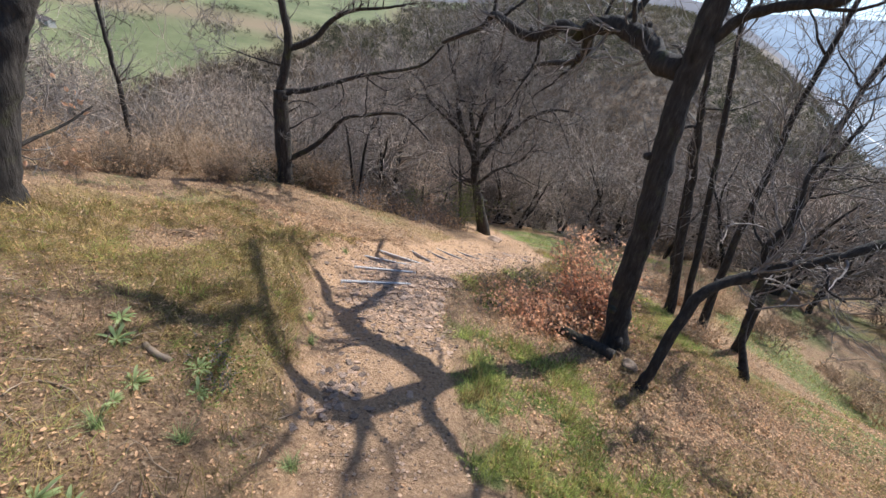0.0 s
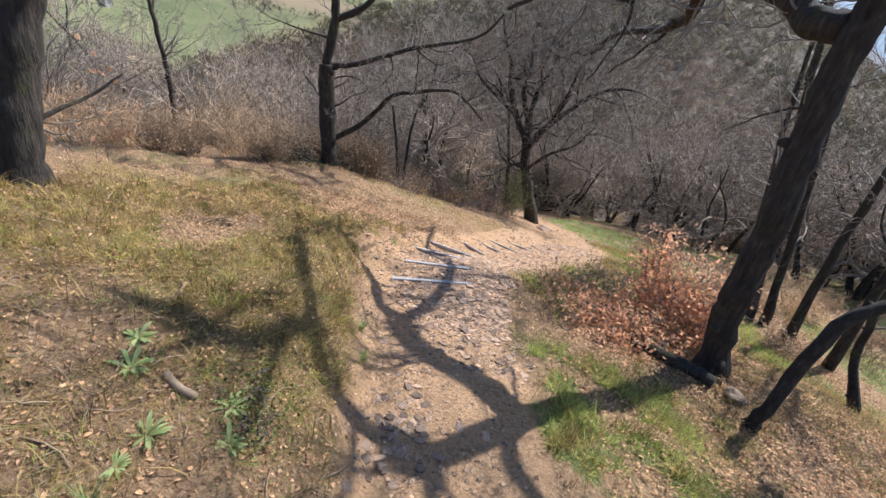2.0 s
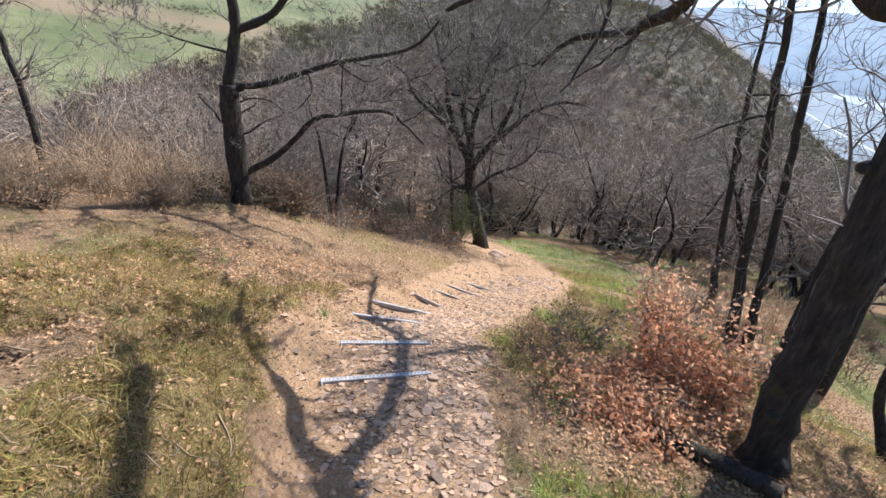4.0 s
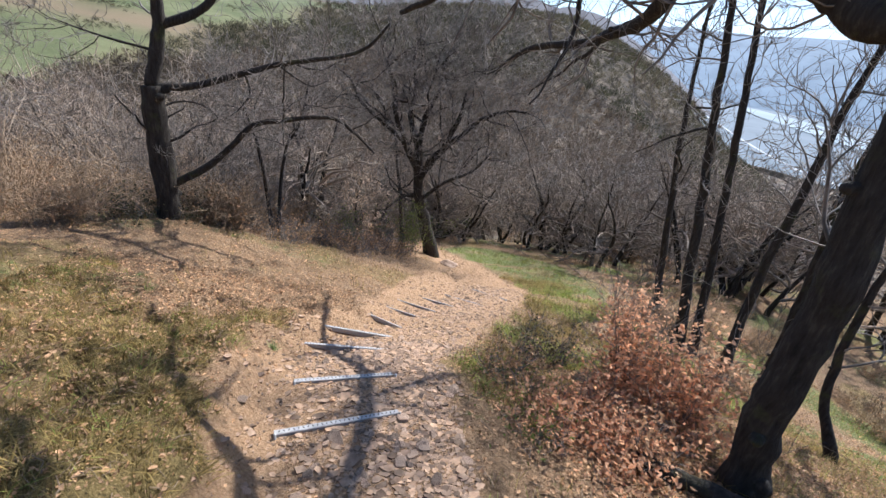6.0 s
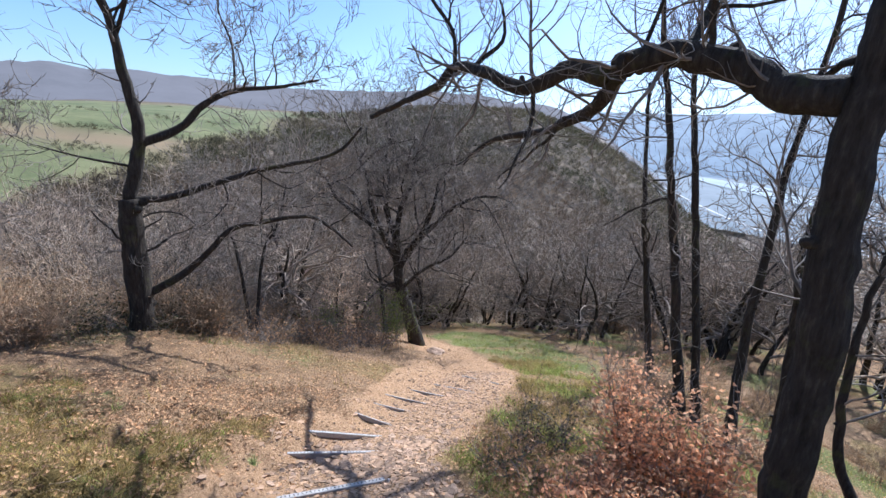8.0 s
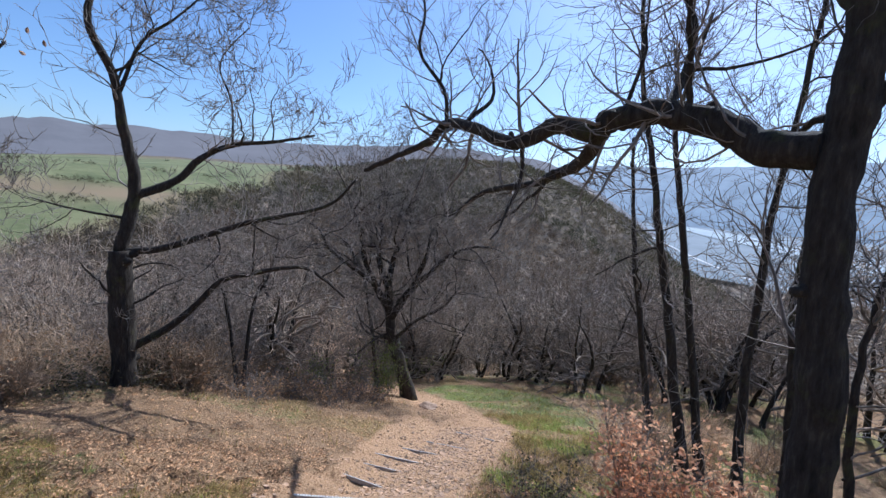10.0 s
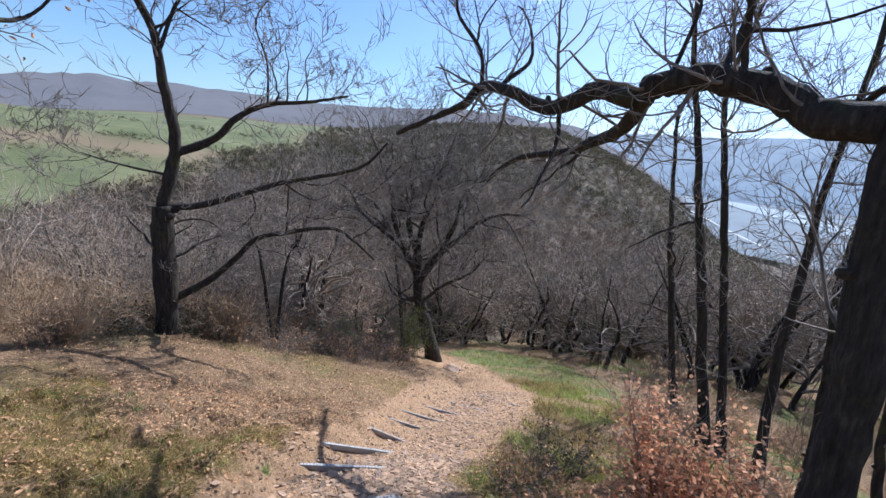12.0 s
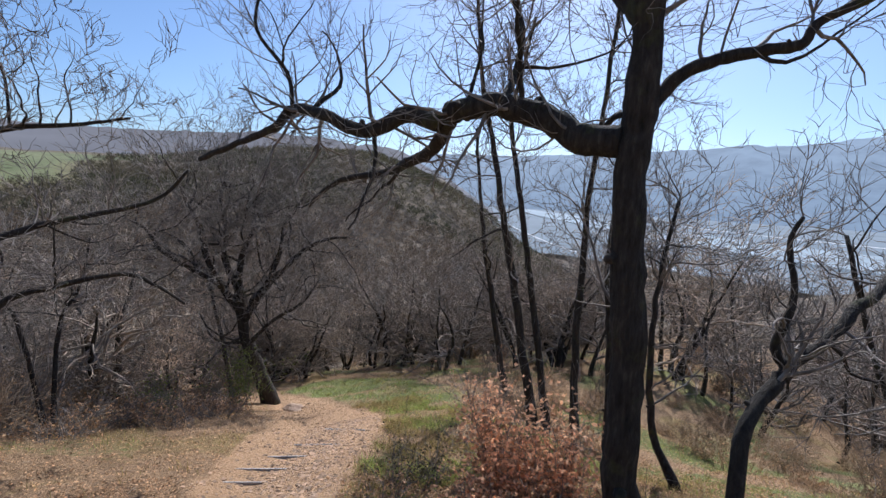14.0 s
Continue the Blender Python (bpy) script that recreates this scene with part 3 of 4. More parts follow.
for trunk, r, seed in (
    ([(1.33, 14.26, -4.41), (1.19, 14.29, -3.34), (0.97, 14.30, -2.08), (0.71, 14.31, -0.89), (0.13, 14.34, -0.08)], 0.09, 21),
    ([(5.18, 7.45, -2.90), (4.97, 7.73, -1.08), (4.79, 7.88, 0.05), (4.58, 8.05, 1.23), (4.37, 8.18, 2.30), (4.16, 8.28, 3.30), (3.94, 8.29, 4.71)], 0.105, 22),
    ([(5.49, 7.39, -2.95), (5.25, 7.72, -0.71), (5.05, 7.89, 0.61), (4.88, 8.02, 1.71), (4.75, 8.11, 2.49), (4.76, 8.06, 3.10), (4.85, 7.84, 4.26)], 0.085, 23),
    ([(6.20, 9.21, -3.39), (5.98, 9.46, -1.72), (5.68, 9.69, 0.05), (5.50, 9.79, 1.41), (5.35, 9.87, 2.73)], 0.10, 24),
    ([(5.39, 6.69, -2.89), (5.35, 6.83, -0.89), (5.33, 6.84, 0.47), (5.31, 6.82, 1.50), (5.32, 6.69, 3.07), (5.22, 6.51, 4.79)], 0.09, 25),
    ([(6.10, 6.55, -3.16), (6.16, 6.76, -1.10), (6.04, 6.87, 0.37), (6.14, 6.79, 2.08), (6.18, 6.64, 3.64)], 0.09, 26),
    ([(4.70, 4.66, -2.54), (4.63, 4.99, -1.49), (4.59, 5.12, -0.59), (4.58, 5.13, 0.40), (4.77, 5.11, 1.38)], 0.075, 27),
    ([(6.46, 2.43, -2.67), (6.41, 2.85, -1.90), (6.45, 2.87, -1.07), (6.42, 3.23, -0.86), (6.39, 3.51, -0.25), (6.30, 3.91, 1.09)], 0.085, 28),
    ([(-1.79, 11.28, -2.61), (-1.67, 11.30, -1.18), (-1.38, 11.32, -0.49), (-1.24, 11.33, 0.27)], 0.05, 29),
    ([(-1.88, 11.24, -2.62), (-2.10, 11.24, -1.19), (-2.28, 11.20, -0.54), (-2.45, 11.21, 0.18)], 0.05, 30),
    ([(-7.44, 10.95, -2.22), (-7.43, 10.96, -0.92), (-7.49, 10.91, 0.24), (-7.56, 10.87, 1.22), (-7.47, 10.93, 2.18)], 0.09, 31)):
    at = trunk[0]
    hero_tree("young_oak", (at[0], at[1], land(at[0], at[1])), "slender bare young oak with dark bark on the slope", ([(at[0], at[1], land(at[0], at[1]))] + trunk[1:], r * 0.76, r * 0.26), [], seed, [18], 0, 1.0, None, 0.0045, 4)

hero_tree("leaning_tree", (2.28, 3.25, land(2.28, 3.25)), "low tree leaning out over the slope",
    ([(2.28, 3.25, land(2.28, 3.25)), (2.31, 3.24, -0.9), (2.50, 3.36, -0.11), (2.83, 3.33, 0.19), (2.96, 3.31, 0.28), (3.27, 3.22, 0.46), (3.59, 3.14, 0.68), (4.02, 3.05, 0.92)], 0.052, 0.035),
    [([(2.96, 3.31, 0.28), (2.92, 3.38, 0.40), (2.92, 3.35, 0.59), (2.98, 3.34, 0.78), (2.96, 3.40, 1.10), (3.02, 3.37, 1.28)], 0.036, 0.012),
     ([(3.27, 3.22, 0.46), (3.29, 3.13, 0.39), (3.30, 3.07, 0.28), (3.37, 2.95, 0.25)], 0.018, 0.007)], 32, [16, 8, 6], 0, 0.55)
hero_tree("oak_tree", (-3.30, 3.26, land(-3.30, 3.26)), "dark oak at the field edge with a few withered leaves",
    ([(-3.30, 3.26, land(-3.30, 3.26)), (-3.26, 3.30, 0.38), (-3.19, 3.37, 0.76), (-3.10, 3.44, 1.12), (-3.03, 3.51, 1.37), (-2.97, 3.56, 1.54), (-2.91, 3.61, 1.76), (-2.83, 3.67, 2.10), (-2.90, 3.75, 3.2)], 0.14, 0.06),
    [([(-2.93, 3.60, 1.7), (-3.10, 4.5, 1.75), (-3.31, 5.6, 1.8), (-3.14, 6.58, 1.95), (-2.95, 6.75, 2.2)], 0.04, 0.01),
     ([(-3.22, 3.34, 0.45), (-3.15, 3.55, 0.52), (-3.05, 3.75, 0.60), (-2.92, 3.93, 0.74)], 0.02, 0.008)], 33, [4, 9, 6], 3, 0.5)


def wood_tree(seed, tall):
    """A bare coppice tree: trunk and a crown of branches."""
    rng = random.Random(seed)
    tree = thing("woodland_tree", (0, 0, 0), "bare dark oak in the wood below the trail", "tree", "trees of the wood")
    s, crown = Soup(), Soup()
    for _ in range(rng.choice((1, 1, 2, 3))):
        d = Vector((rng.uniform(-0.35, 0.35), rng.uniform(-0.35, 0.35), 1)).normalized()
        pts, r = [Vector((rng.uniform(-0.15, 0.15), rng.uniform(-0.15, 0.15), -0.3))], rng.uniform(0.075, 0.13)
        for k in range(8):
            d = (d + Vector((rng.uniform(-0.32, 0.32), rng.uniform(-0.32, 0.32), 0.08))).normalized()
            pts.append(pts[-1] + d * tall * 0.85 / 8)
        radii = [r * (1 - 0.105 * k) for k in range(9)]
        s.tube(pts, radii, 6)
        for _ in range(13):
            k = rng.randint(2, 8)
            a = rng.uniform(0, 6.28)
            grow(crown, rng, pts[k], Vector((math.cos(a), math.sin(a), rng.uniform(0.1, 1.0))), tall * rng.uniform(0.25, 0.48), radii[k] * 0.62, 2, 0.5, 0.04, (3, 5), 0.4, 0.012)
    part("trunk", s, BARK, tree)
    part("crown", crown, WOODS if seed % 2 else TWIG, tree)
    return tree


def scatter_woods():
    rng = random.Random(5)
    kinds = [wood_tree(100 + k, 3.6 + 0.45 * k) for k in range(6)]
    made = 0
    first = set()
    while made < 320:
        az, r = rng.uniform(-44, 84), 9 + 50 * rng.random() ** 1.5
        x, y = r * math.sin(radians(az)) - 0.5, r * math.cos(radians(az)) + 2.3
        if math.hypot((x - 4.4) / 2.9, (y - 13.3) / 4.0) < 1 or abs(x - interp(y, MIDDLE)) < 2.2 and y < 20:
            continue
        if az < 2 and r < 12 or (az < -8 and r < 17) or (25 < az < 50 and r < 13.0) or (az >= 50 and r < 14.0) or (-8 <= az < 10 and r < 19):
            continue
        if made < 60:
            az, r = rng.uniform(10, 52), rng.uniform(15.5, 30)
            x, y = r * math.sin(radians(az)) - 0.5, r * math.cos(radians(az)) + 2.3
            if math.hypot((x - 4.4) / 2.9, (y - 13.3) / 4.0) < 1:
                continue
        if 60 <= made < 92:
            az, r = rng.uniform(50, 90), 14 + 16 * rng.random()
            x, y = r * math.sin(radians(az)) - 0.5, r * math.cos(radians(az)) + 2.3
        if 92 <= made < 150:
            az, r = rng.uniform(-32, 16), rng.uniform(12.5, 23)
            x, y = r * math.sin(radians(az)) - 0.5, r * math.cos(radians(az)) + 2.3
            if math.hypot((x - 4.4) / 2.9, (y - 13.3) / 4.0) < 1 or abs(x - interp(y, MIDDLE)) < 1.6:
                continue
        k = rng.randrange(6)
        size = rng.uniform(0.6, 1.2) * (1 if r > 16 else 0.8) * (0.75 if az < -8 else 1)
        m = Matrix.LocRotScale((x, y, land(x, y)), Euler((rng.uniform(-0.12, 0.12), rng.uniform(-0.12, 0.12), rng.uniform(0, 6.28))), (1, 1, 1))
        if k not in first:
            kinds[k].matrix_basis, ob = m, kinds[k]
            first.add(k)
        else:
            ob = copy_thing(kinds[k], m)
        ob.scale = (size, size, size)
        made += 1


scatter_woods()


def brush_shrub(seed, tall, stems, leafy, mat=None):
    rng = random.Random(seed)
    shrub = thing("shrub", (0, 0, 0), "tangled leafless tan shrub with dry stems", "shrub", "shrubs below the trail")
    s, l = Soup(), Soup()
    for _ in range(stems):
        a, lean = rng.uniform(0, 6.28), rng.uniform(0.1, 0.9)
        p = Vector((rng.gauss(0, 0.18), rng.gauss(0, 0.18), -0.05))
        ends = grow(s, rng, p, Vector((math.cos(a) * lean, math.sin(a) * lean, 1)), tall * rng.uniform(0.5, 1.1), rng.uniform(0.007, 0.013) * (1.7 if tall > 1.8 else 1), 2, 0.36, 0.03, (3, 4), 0.4, 0.0075 if tall > 1.8 else 0.005)
        for _ in range(leafy):
            q = ends[rng.randint(1, len(ends) - 1)] + Vector((rng.gauss(0, 0.1), rng.gauss(0, 0.1), rng.gauss(0, 0.1)))
            w = Vector((rng.gauss(0, 1), rng.gauss(0, 1), rng.gauss(0, 0.6))).normalized()
            l.leaf(q, w, w.orthogonal().normalized(), 0.06, 0.035)
    part("branching", s, mat or BRUSH, shrub)
    if leafy:
        part("foliage", l, DEAD, shrub, "curled dead leaves", False)
    return shrub


def scatter_brush():
    rng = random.Random(8)
    kinds = [brush_shrub(200, 1.0, 30, 4), brush_shrub(201, 1.4, 28, 3), brush_shrub(202, 0.7, 34, 6), brush_shrub(203, 1.7, 12, 1, TWIG)]
    first, made = set(), 0
    while made < 135:
        zone = rng.random()
        if zone < 0.62:
            az, r = rng.uniform(-52, 2), rng.uniform(7.0, 15)
        else:
            az, r = rng.uniform(2, 85), rng.uniform(8, 26)
        x, y = r * math.sin(radians(az)) - 0.5, r * math.cos(radians(az)) + 2.3
        d = x - interp(y, MIDDLE)
        if abs(d) < 1.5 and y < 18 or math.hypot((x - 4.4) / 2.9, (y - 13.3) / 4.0) < 1 or (az > -20 and az < 2 and r < 7.6) or (d > 0 and r < 15) or (-13 < az < 4 and r < 11.5):
            continue
        k = rng.choice((0, 1, 2, 3) if r > 9 else (0, 2, 2))
        m = Matrix.LocRotScale((x, y, land(x, y)), Euler((0, 0, rng.uniform(0, 6.28))), None)
        if k not in first:
            kinds[k].matrix_basis, ob = m, kinds[k]
            first.add(k)
        else:
            ob = copy_thing(kinds[k], m)
        size = rng.uniform(0.7, 1.1) * (0.8 if az < -18 else 1)
        ob.scale = (size, size, size)
        made += 1


scatter_brush()


def scatter_low_brush():
    """Thin dry growth under the trees on the lower slope."""
    rng = random.Random(81)
    kinds = [brush_shrub(210, 0.6, 22, 5), brush_shrub(211, 0.85, 16, 3), brush_shrub(212, 0.4, 26, 8)]
    first, made = set(), 0
    while made < 55:
        az, r = rng.uniform(24, 84), rng.uniform(6.5, 15) if made < 35 else rng.uniform(9, 15)
        x, y = r * math.sin(radians(az)) - 0.5, r * math.cos(radians(az)) + 2.3
        d = x - interp(y, MIDDLE)
        if d < 2.6 or math.hypot((x - 4.3) / 2.6, (y - 12.8) / 4.2) < 1:
            continue
        k = rng.randrange(3)
        m = Matrix.LocRotScale((x, y, land(x, y)), Euler((0, 0, rng.uniform(0, 6.28))), None)
        if k not in first:
            kinds[k].matrix_basis, ob = m, kinds[k]
            first.add(k)
        else:
            ob = copy_thing(kinds[k], m)
        size = rng.uniform(0.5, 1.0)
        ob.scale = (size, size, size)
        made += 1


scatter_low_brush()


def scatter_thicket():
    """Tall grey saplings and thorn growing densely beyond the crest."""
    rng = random.Random(83)
    kinds = [brush_shrub(220, 2.6, 9, 2, TWIG), brush_shrub(221, 3.2, 7, 1, WOODS), brush_shrub(222, 2.0, 12, 3, TWIG)]
    first, made = set(), 0
    while made < 95:
        az, r = (rng.uniform(-56, -9), rng.uniform(9.5, 18)) if made < 65 else (rng.uniform(-12, 12), rng.uniform(13, 22))
        x, y = r * math.sin(radians(az)) - 0.5, r * math.cos(radians(az)) + 2.3
        if abs(x - interp(y, MIDDLE)) < 1.8 or math.hypot((x - 4.4) / 2.9, (y - 13.3) / 4.0) < 1:
            continue
        k = rng.randrange(3)
        m = Matrix.LocRotScale((x, y, land(x, y)), Euler((0, 0, rng.uniform(0, 6.28))), None)
        if k not in first:
            kinds[k].matrix_basis, ob = m, kinds[k]
            first.add(k)
        else:
            ob = copy_thing(kinds[k], m)
        size = rng.uniform(0.55, 1.0)
        ob.scale = (size, size, size)
        made += 1


scatter_thicket()


def leafy_bush(at, wide, tall, stems, leaves, mat, label, seed, size=0.07):
    rng = random.Random(seed)
    bush = thing("leafy_bush", (*at, land(*at)), label, "shrub")
    s, l = Soup(), Soup()
    ends = []
    for _ in range(stems):
        a, lean = rng.uniform(0, 6.28), rng.uniform(0.1, 1.1)
        ends += grow(s, rng, Vector((rng.gauss(0, wide * 0.15), rng.gauss(0, wide * 0.15), -0.03)), Vector((math.cos(a) * lean * wide, math.sin(a) * lean * wide, tall)), math.hypot(wide * 0.5 * lean, tall) * rng.uniform(0.6, 1.1), rng.uniform(0.004, 0.009), 2, 0.22, 0.03, (2, 3))[2:]
    for _ in range(leaves):
        q = ends[rng.randrange(len(ends))] + Vector((rng.gauss(0, 0.09), rng.gauss(0, 0.09), rng.gauss(0, 0.08)))
        q.z = max(q.z, 0.02)
        w = Vector((rng.gauss(0, 1), rng.gauss(0, 1), rng.gauss(-0.3, 0.6))).normalized()
        k = w.orthogonal()
        k.rotate(Matrix.Rotation(rng.uniform(0, 6.28), 3, w))
        l.leaf(q, w, k.normalized(), size * rng.uniform(0.6, 1.2), size * 0.5 * rng.uniform(0.7, 1.2), rng.uniform(0.1, 0.6))
    part("branching", s, TWIG, bush)
    part("foliage", l, mat, bush, "", False)
    return bush


RUSTY = "low bush full of withered rust-orange leaves beside the trail"
leafy_bush((2.2, 4.95), 0.75, 1.15, 30, 3000, RUST, RUSTY, 41, 0.056)
leafy_bush((2.35, 4.55), 0.6, 0.7, 20, 1500, RUST, RUSTY, 57, 0.054)
leafy_bush((2.75, 5.7), 0.5, 1.5, 12, 420, RUST, RUSTY, 59, 0.045)
leafy_bush((1.9, 6.1), 0.9, 0.45, 26, 500, BRAMBLE, "low dark green tangled shrub beside the trail", 71, 0.04)
leafy_bush((1.2, 5.6), 0.7, 0.3, 16, 260, DEAD, "low dry bush with pale brown leaves", 72, 0.05)
leafy_bush((0.95, 4.35), 0.6, 0.18, 14, 260, LEAFING, "low green undergrowth beside the trail", 73, 0.035)
leafy_bush((1.1, 5.25), 0.6, 0.2, 14, 260, LEAFING, "low green undergrowth beside the trail", 74, 0.035)
leafy_bush((1.15, 4.95), 0.8, 0.22, 18, 700, DEAD, "low dry bush with pale brown leaves", 58, 0.045)
leafy_bush((2.75, 5.6), 0.8, 0.45, 22, 400, DEAD, "low dry bush with pale brown leaves", 42, 0.05)
leafy_bush((1.3, 4.5), 0.9, 0.28, 28, 2000, RUST, RUSTY, 43, 0.05)
leafy_bush((1.5, 4.15), 0.7, 0.24, 20, 1300, RUST, RUSTY, 56, 0.05)
leafy_bush((1.85, 4.75), 0.8, 0.4, 24, 1500, RUST, RUSTY, 60, 0.052)
leafy_bush((1.75, 4.2), 0.7, 0.3, 18, 700, DEAD, "low dry bush with pale brown leaves", 44, 0.045)
leafy_bush((1.15, 12.4), 0.9, 1.5, 20, 1400, LEAFING, "shrub coming into small yellow-green leaf", 45, 0.05)
leafy_bush((-0.3, 12.2), 0.9, 0.9, 20, 700, LEAFING, "shrub coming into small yellow-green leaf", 46, 0.05)
for x, y, seed in ((-3.6, 9.2, 47), (-3.0, 9.6, 48)):
    leafy_bush((x, y), 0.9, 0.4, 18, 700, BRAMBLE, "dark low bramble at the slope edge", seed, 0.05)
for x, y, seed in ((0.9, 12.0, 52), (-1.6, 10.2, 53), (-0.6, 10.8, 54), (0.2, 11.4, 55)):
    leafy_bush((x, y), 1.0, 0.45, 18, 450, DEAD, "low dry bush with pale brown leaves", seed, 0.06)
for x, y, seed in ((-0.9, 11.0, 63), (-0.2, 10.2, 64), (0.5, 10.9, 65), (-1.5, 9.6, 66), (0.1, 12.6, 67), (-1.9, 10.8, 68)):
    leafy_bush((x, y), 0.9, 0.5, 26, 160, DEAD, "low tan dry shrub under the oaks", seed, 0.05)


# ---- far woods and houses ----
def far_woods():
    rng = random.Random(9)
    near_wood, hill_wood = Soup(), Soup()
    made = 0
    while made < 13000:
        az, r = rng.uniform(-50, 52), 48 + 215 * rng.random() ** 0.8
        x, y = r * math.sin(radians(az)) - 0.5, r * math.cos(radians(az)) + 2.3
        if made >= 420 and far_cover(x, y)[0] > 0.4 and rng.random() < 0.997:
            continue
        if made < 420:
            az = rng.uniform(-46, -11)
            r = rng.choice((158, 181, 214)) - 1.2 * (az + 20) + rng.gauss(0, 2.0)
            if noise.noise((az * 0.5, r / 40, 1.0)) < -0.05:
                continue
            x, y = r * math.sin(radians(az)) - 0.5, r * math.cos(radians(az)) + 2.3
        p = Vector((x, y, land(x, y) - 0.3))
        s = hill_wood if r + 25 * noise.noise((x / 30, y / 30, 8)) > 150 else near_wood
        tall = rng.uniform(2.4, 5.2) if made >= 420 else rng.uniform(1.2, 2.6)
        for _ in range(26):
            a, e = rng.uniform(0, 6.28), rng.uniform(-0.1, 1.4)
            heart = p + Vector((0, 0, tall * 0.45))
            way = Vector((math.cos(a) * math.cos(e), math.sin(a) * math.cos(e), math.sin(e)))
            low = heart + way * tall * rng.uniform(0.02, 0.15)
            tip = heart + way * tall * rng.uniform(0.35, 0.58)
            side = Vector((rng.uniform(-1, 1), rng.uniform(-1, 1), rng.uniform(-1, 1))) * 0.04 * tall
            b = len(s.v)
            s.v += [low, low.lerp(tip, 0.6) + side, tip]
            s.f.append((b, b + 1, b + 2))
        made += 1
    stuff("far_wood", near_wood, HILL_WOOD, "bare grey-brown wood in the valley below the trail", "wood", False)
    stuff("hill_wood", hill_wood, HILL_DARK, "dark olive wood covering the opposite hill", "wood", False)


far_woods()


def house(az, r, w, d, h, turn):
    p = polar(az, r, 0)
    p.z = land(p.x, p.y)
    ob = thing("house", p, "small pale plastered house with brown roof among the fields", "house", "houses in the fields")
    ob.rotation_euler = (0, 0, radians(turn))
    s = Soup()
    s.v = [Vector((sx * w / 2, sy * d / 2, z)) for z in (-1.5, h) for sx, sy in ((-1, -1), (1, -1), (1, 1), (-1, 1))] + [Vector((-w / 2, 0, h + d * 0.35)), Vector((w / 2, 0, h + d * 0.35))]
    s.f = [(0, 1, 5, 4), (1, 2, 6, 5), (2, 3, 7, 6), (3, 0, 4, 7), (4, 7, 8), (5, 9, 6)]
    part("wall", s, PLASTER, ob, "", False)
    s = Soup()
    o = 0.15
    for sy in (-1, 1):
        b = len(s.v)
        top, low = h + d * 0.35 + 0.12, h - 0.15
        s.v += [Vector((-w / 2 - o, sy * (d / 2 + o), low)), Vector((w / 2 + o, sy * (d / 2 + o), low)), Vector((w / 2 + o, 0, top)), Vector((-w / 2 - o, 0, top))]
        s.v += [v + Vector((0, 0, 0.08)) for v in s.v[b:b + 4]]
        s.f += [(b, b + 1, b + 2, b + 3), (b + 4, b + 5, b + 6, b + 7), (b, b + 1, b + 5, b + 4), (b + 1, b + 2, b + 6, b + 5), (b + 3, b, b + 4, b + 7)]
    part("roof", s, ROOF, ob, "", False)
    for k in (-0.28, 0.28):
        s = Soup()
        s.v = [Vector((k * w + dx, -d / 2 - 0.04 + dy, h * 0.55 + dz)) for dy in (0, 0.1) for dx, dz in ((-0.3, -0.3), (0.3, -0.3), (0.3, 0.3), (-0.3, 0.3))]
        s.f = [(0, 1, 2, 3), (0, 1, 5, 4), (1, 2, 6, 5), (2, 3, 7, 6), (3, 0, 4, 7)]
        part("window", s, ROOF, ob, "", False)


for az, r, w, d, h, turn in ((-39.3, 158, 9, 1.6, 0.6, -35), (-43.0, 158, 3, 2, 0.9, 25), (-45.4, 140, 3, 2, 0.8, -30), (-34.8, 222, 4, 2.5, 1.1, 20)):
    house(az, r, w, d, h, turn)


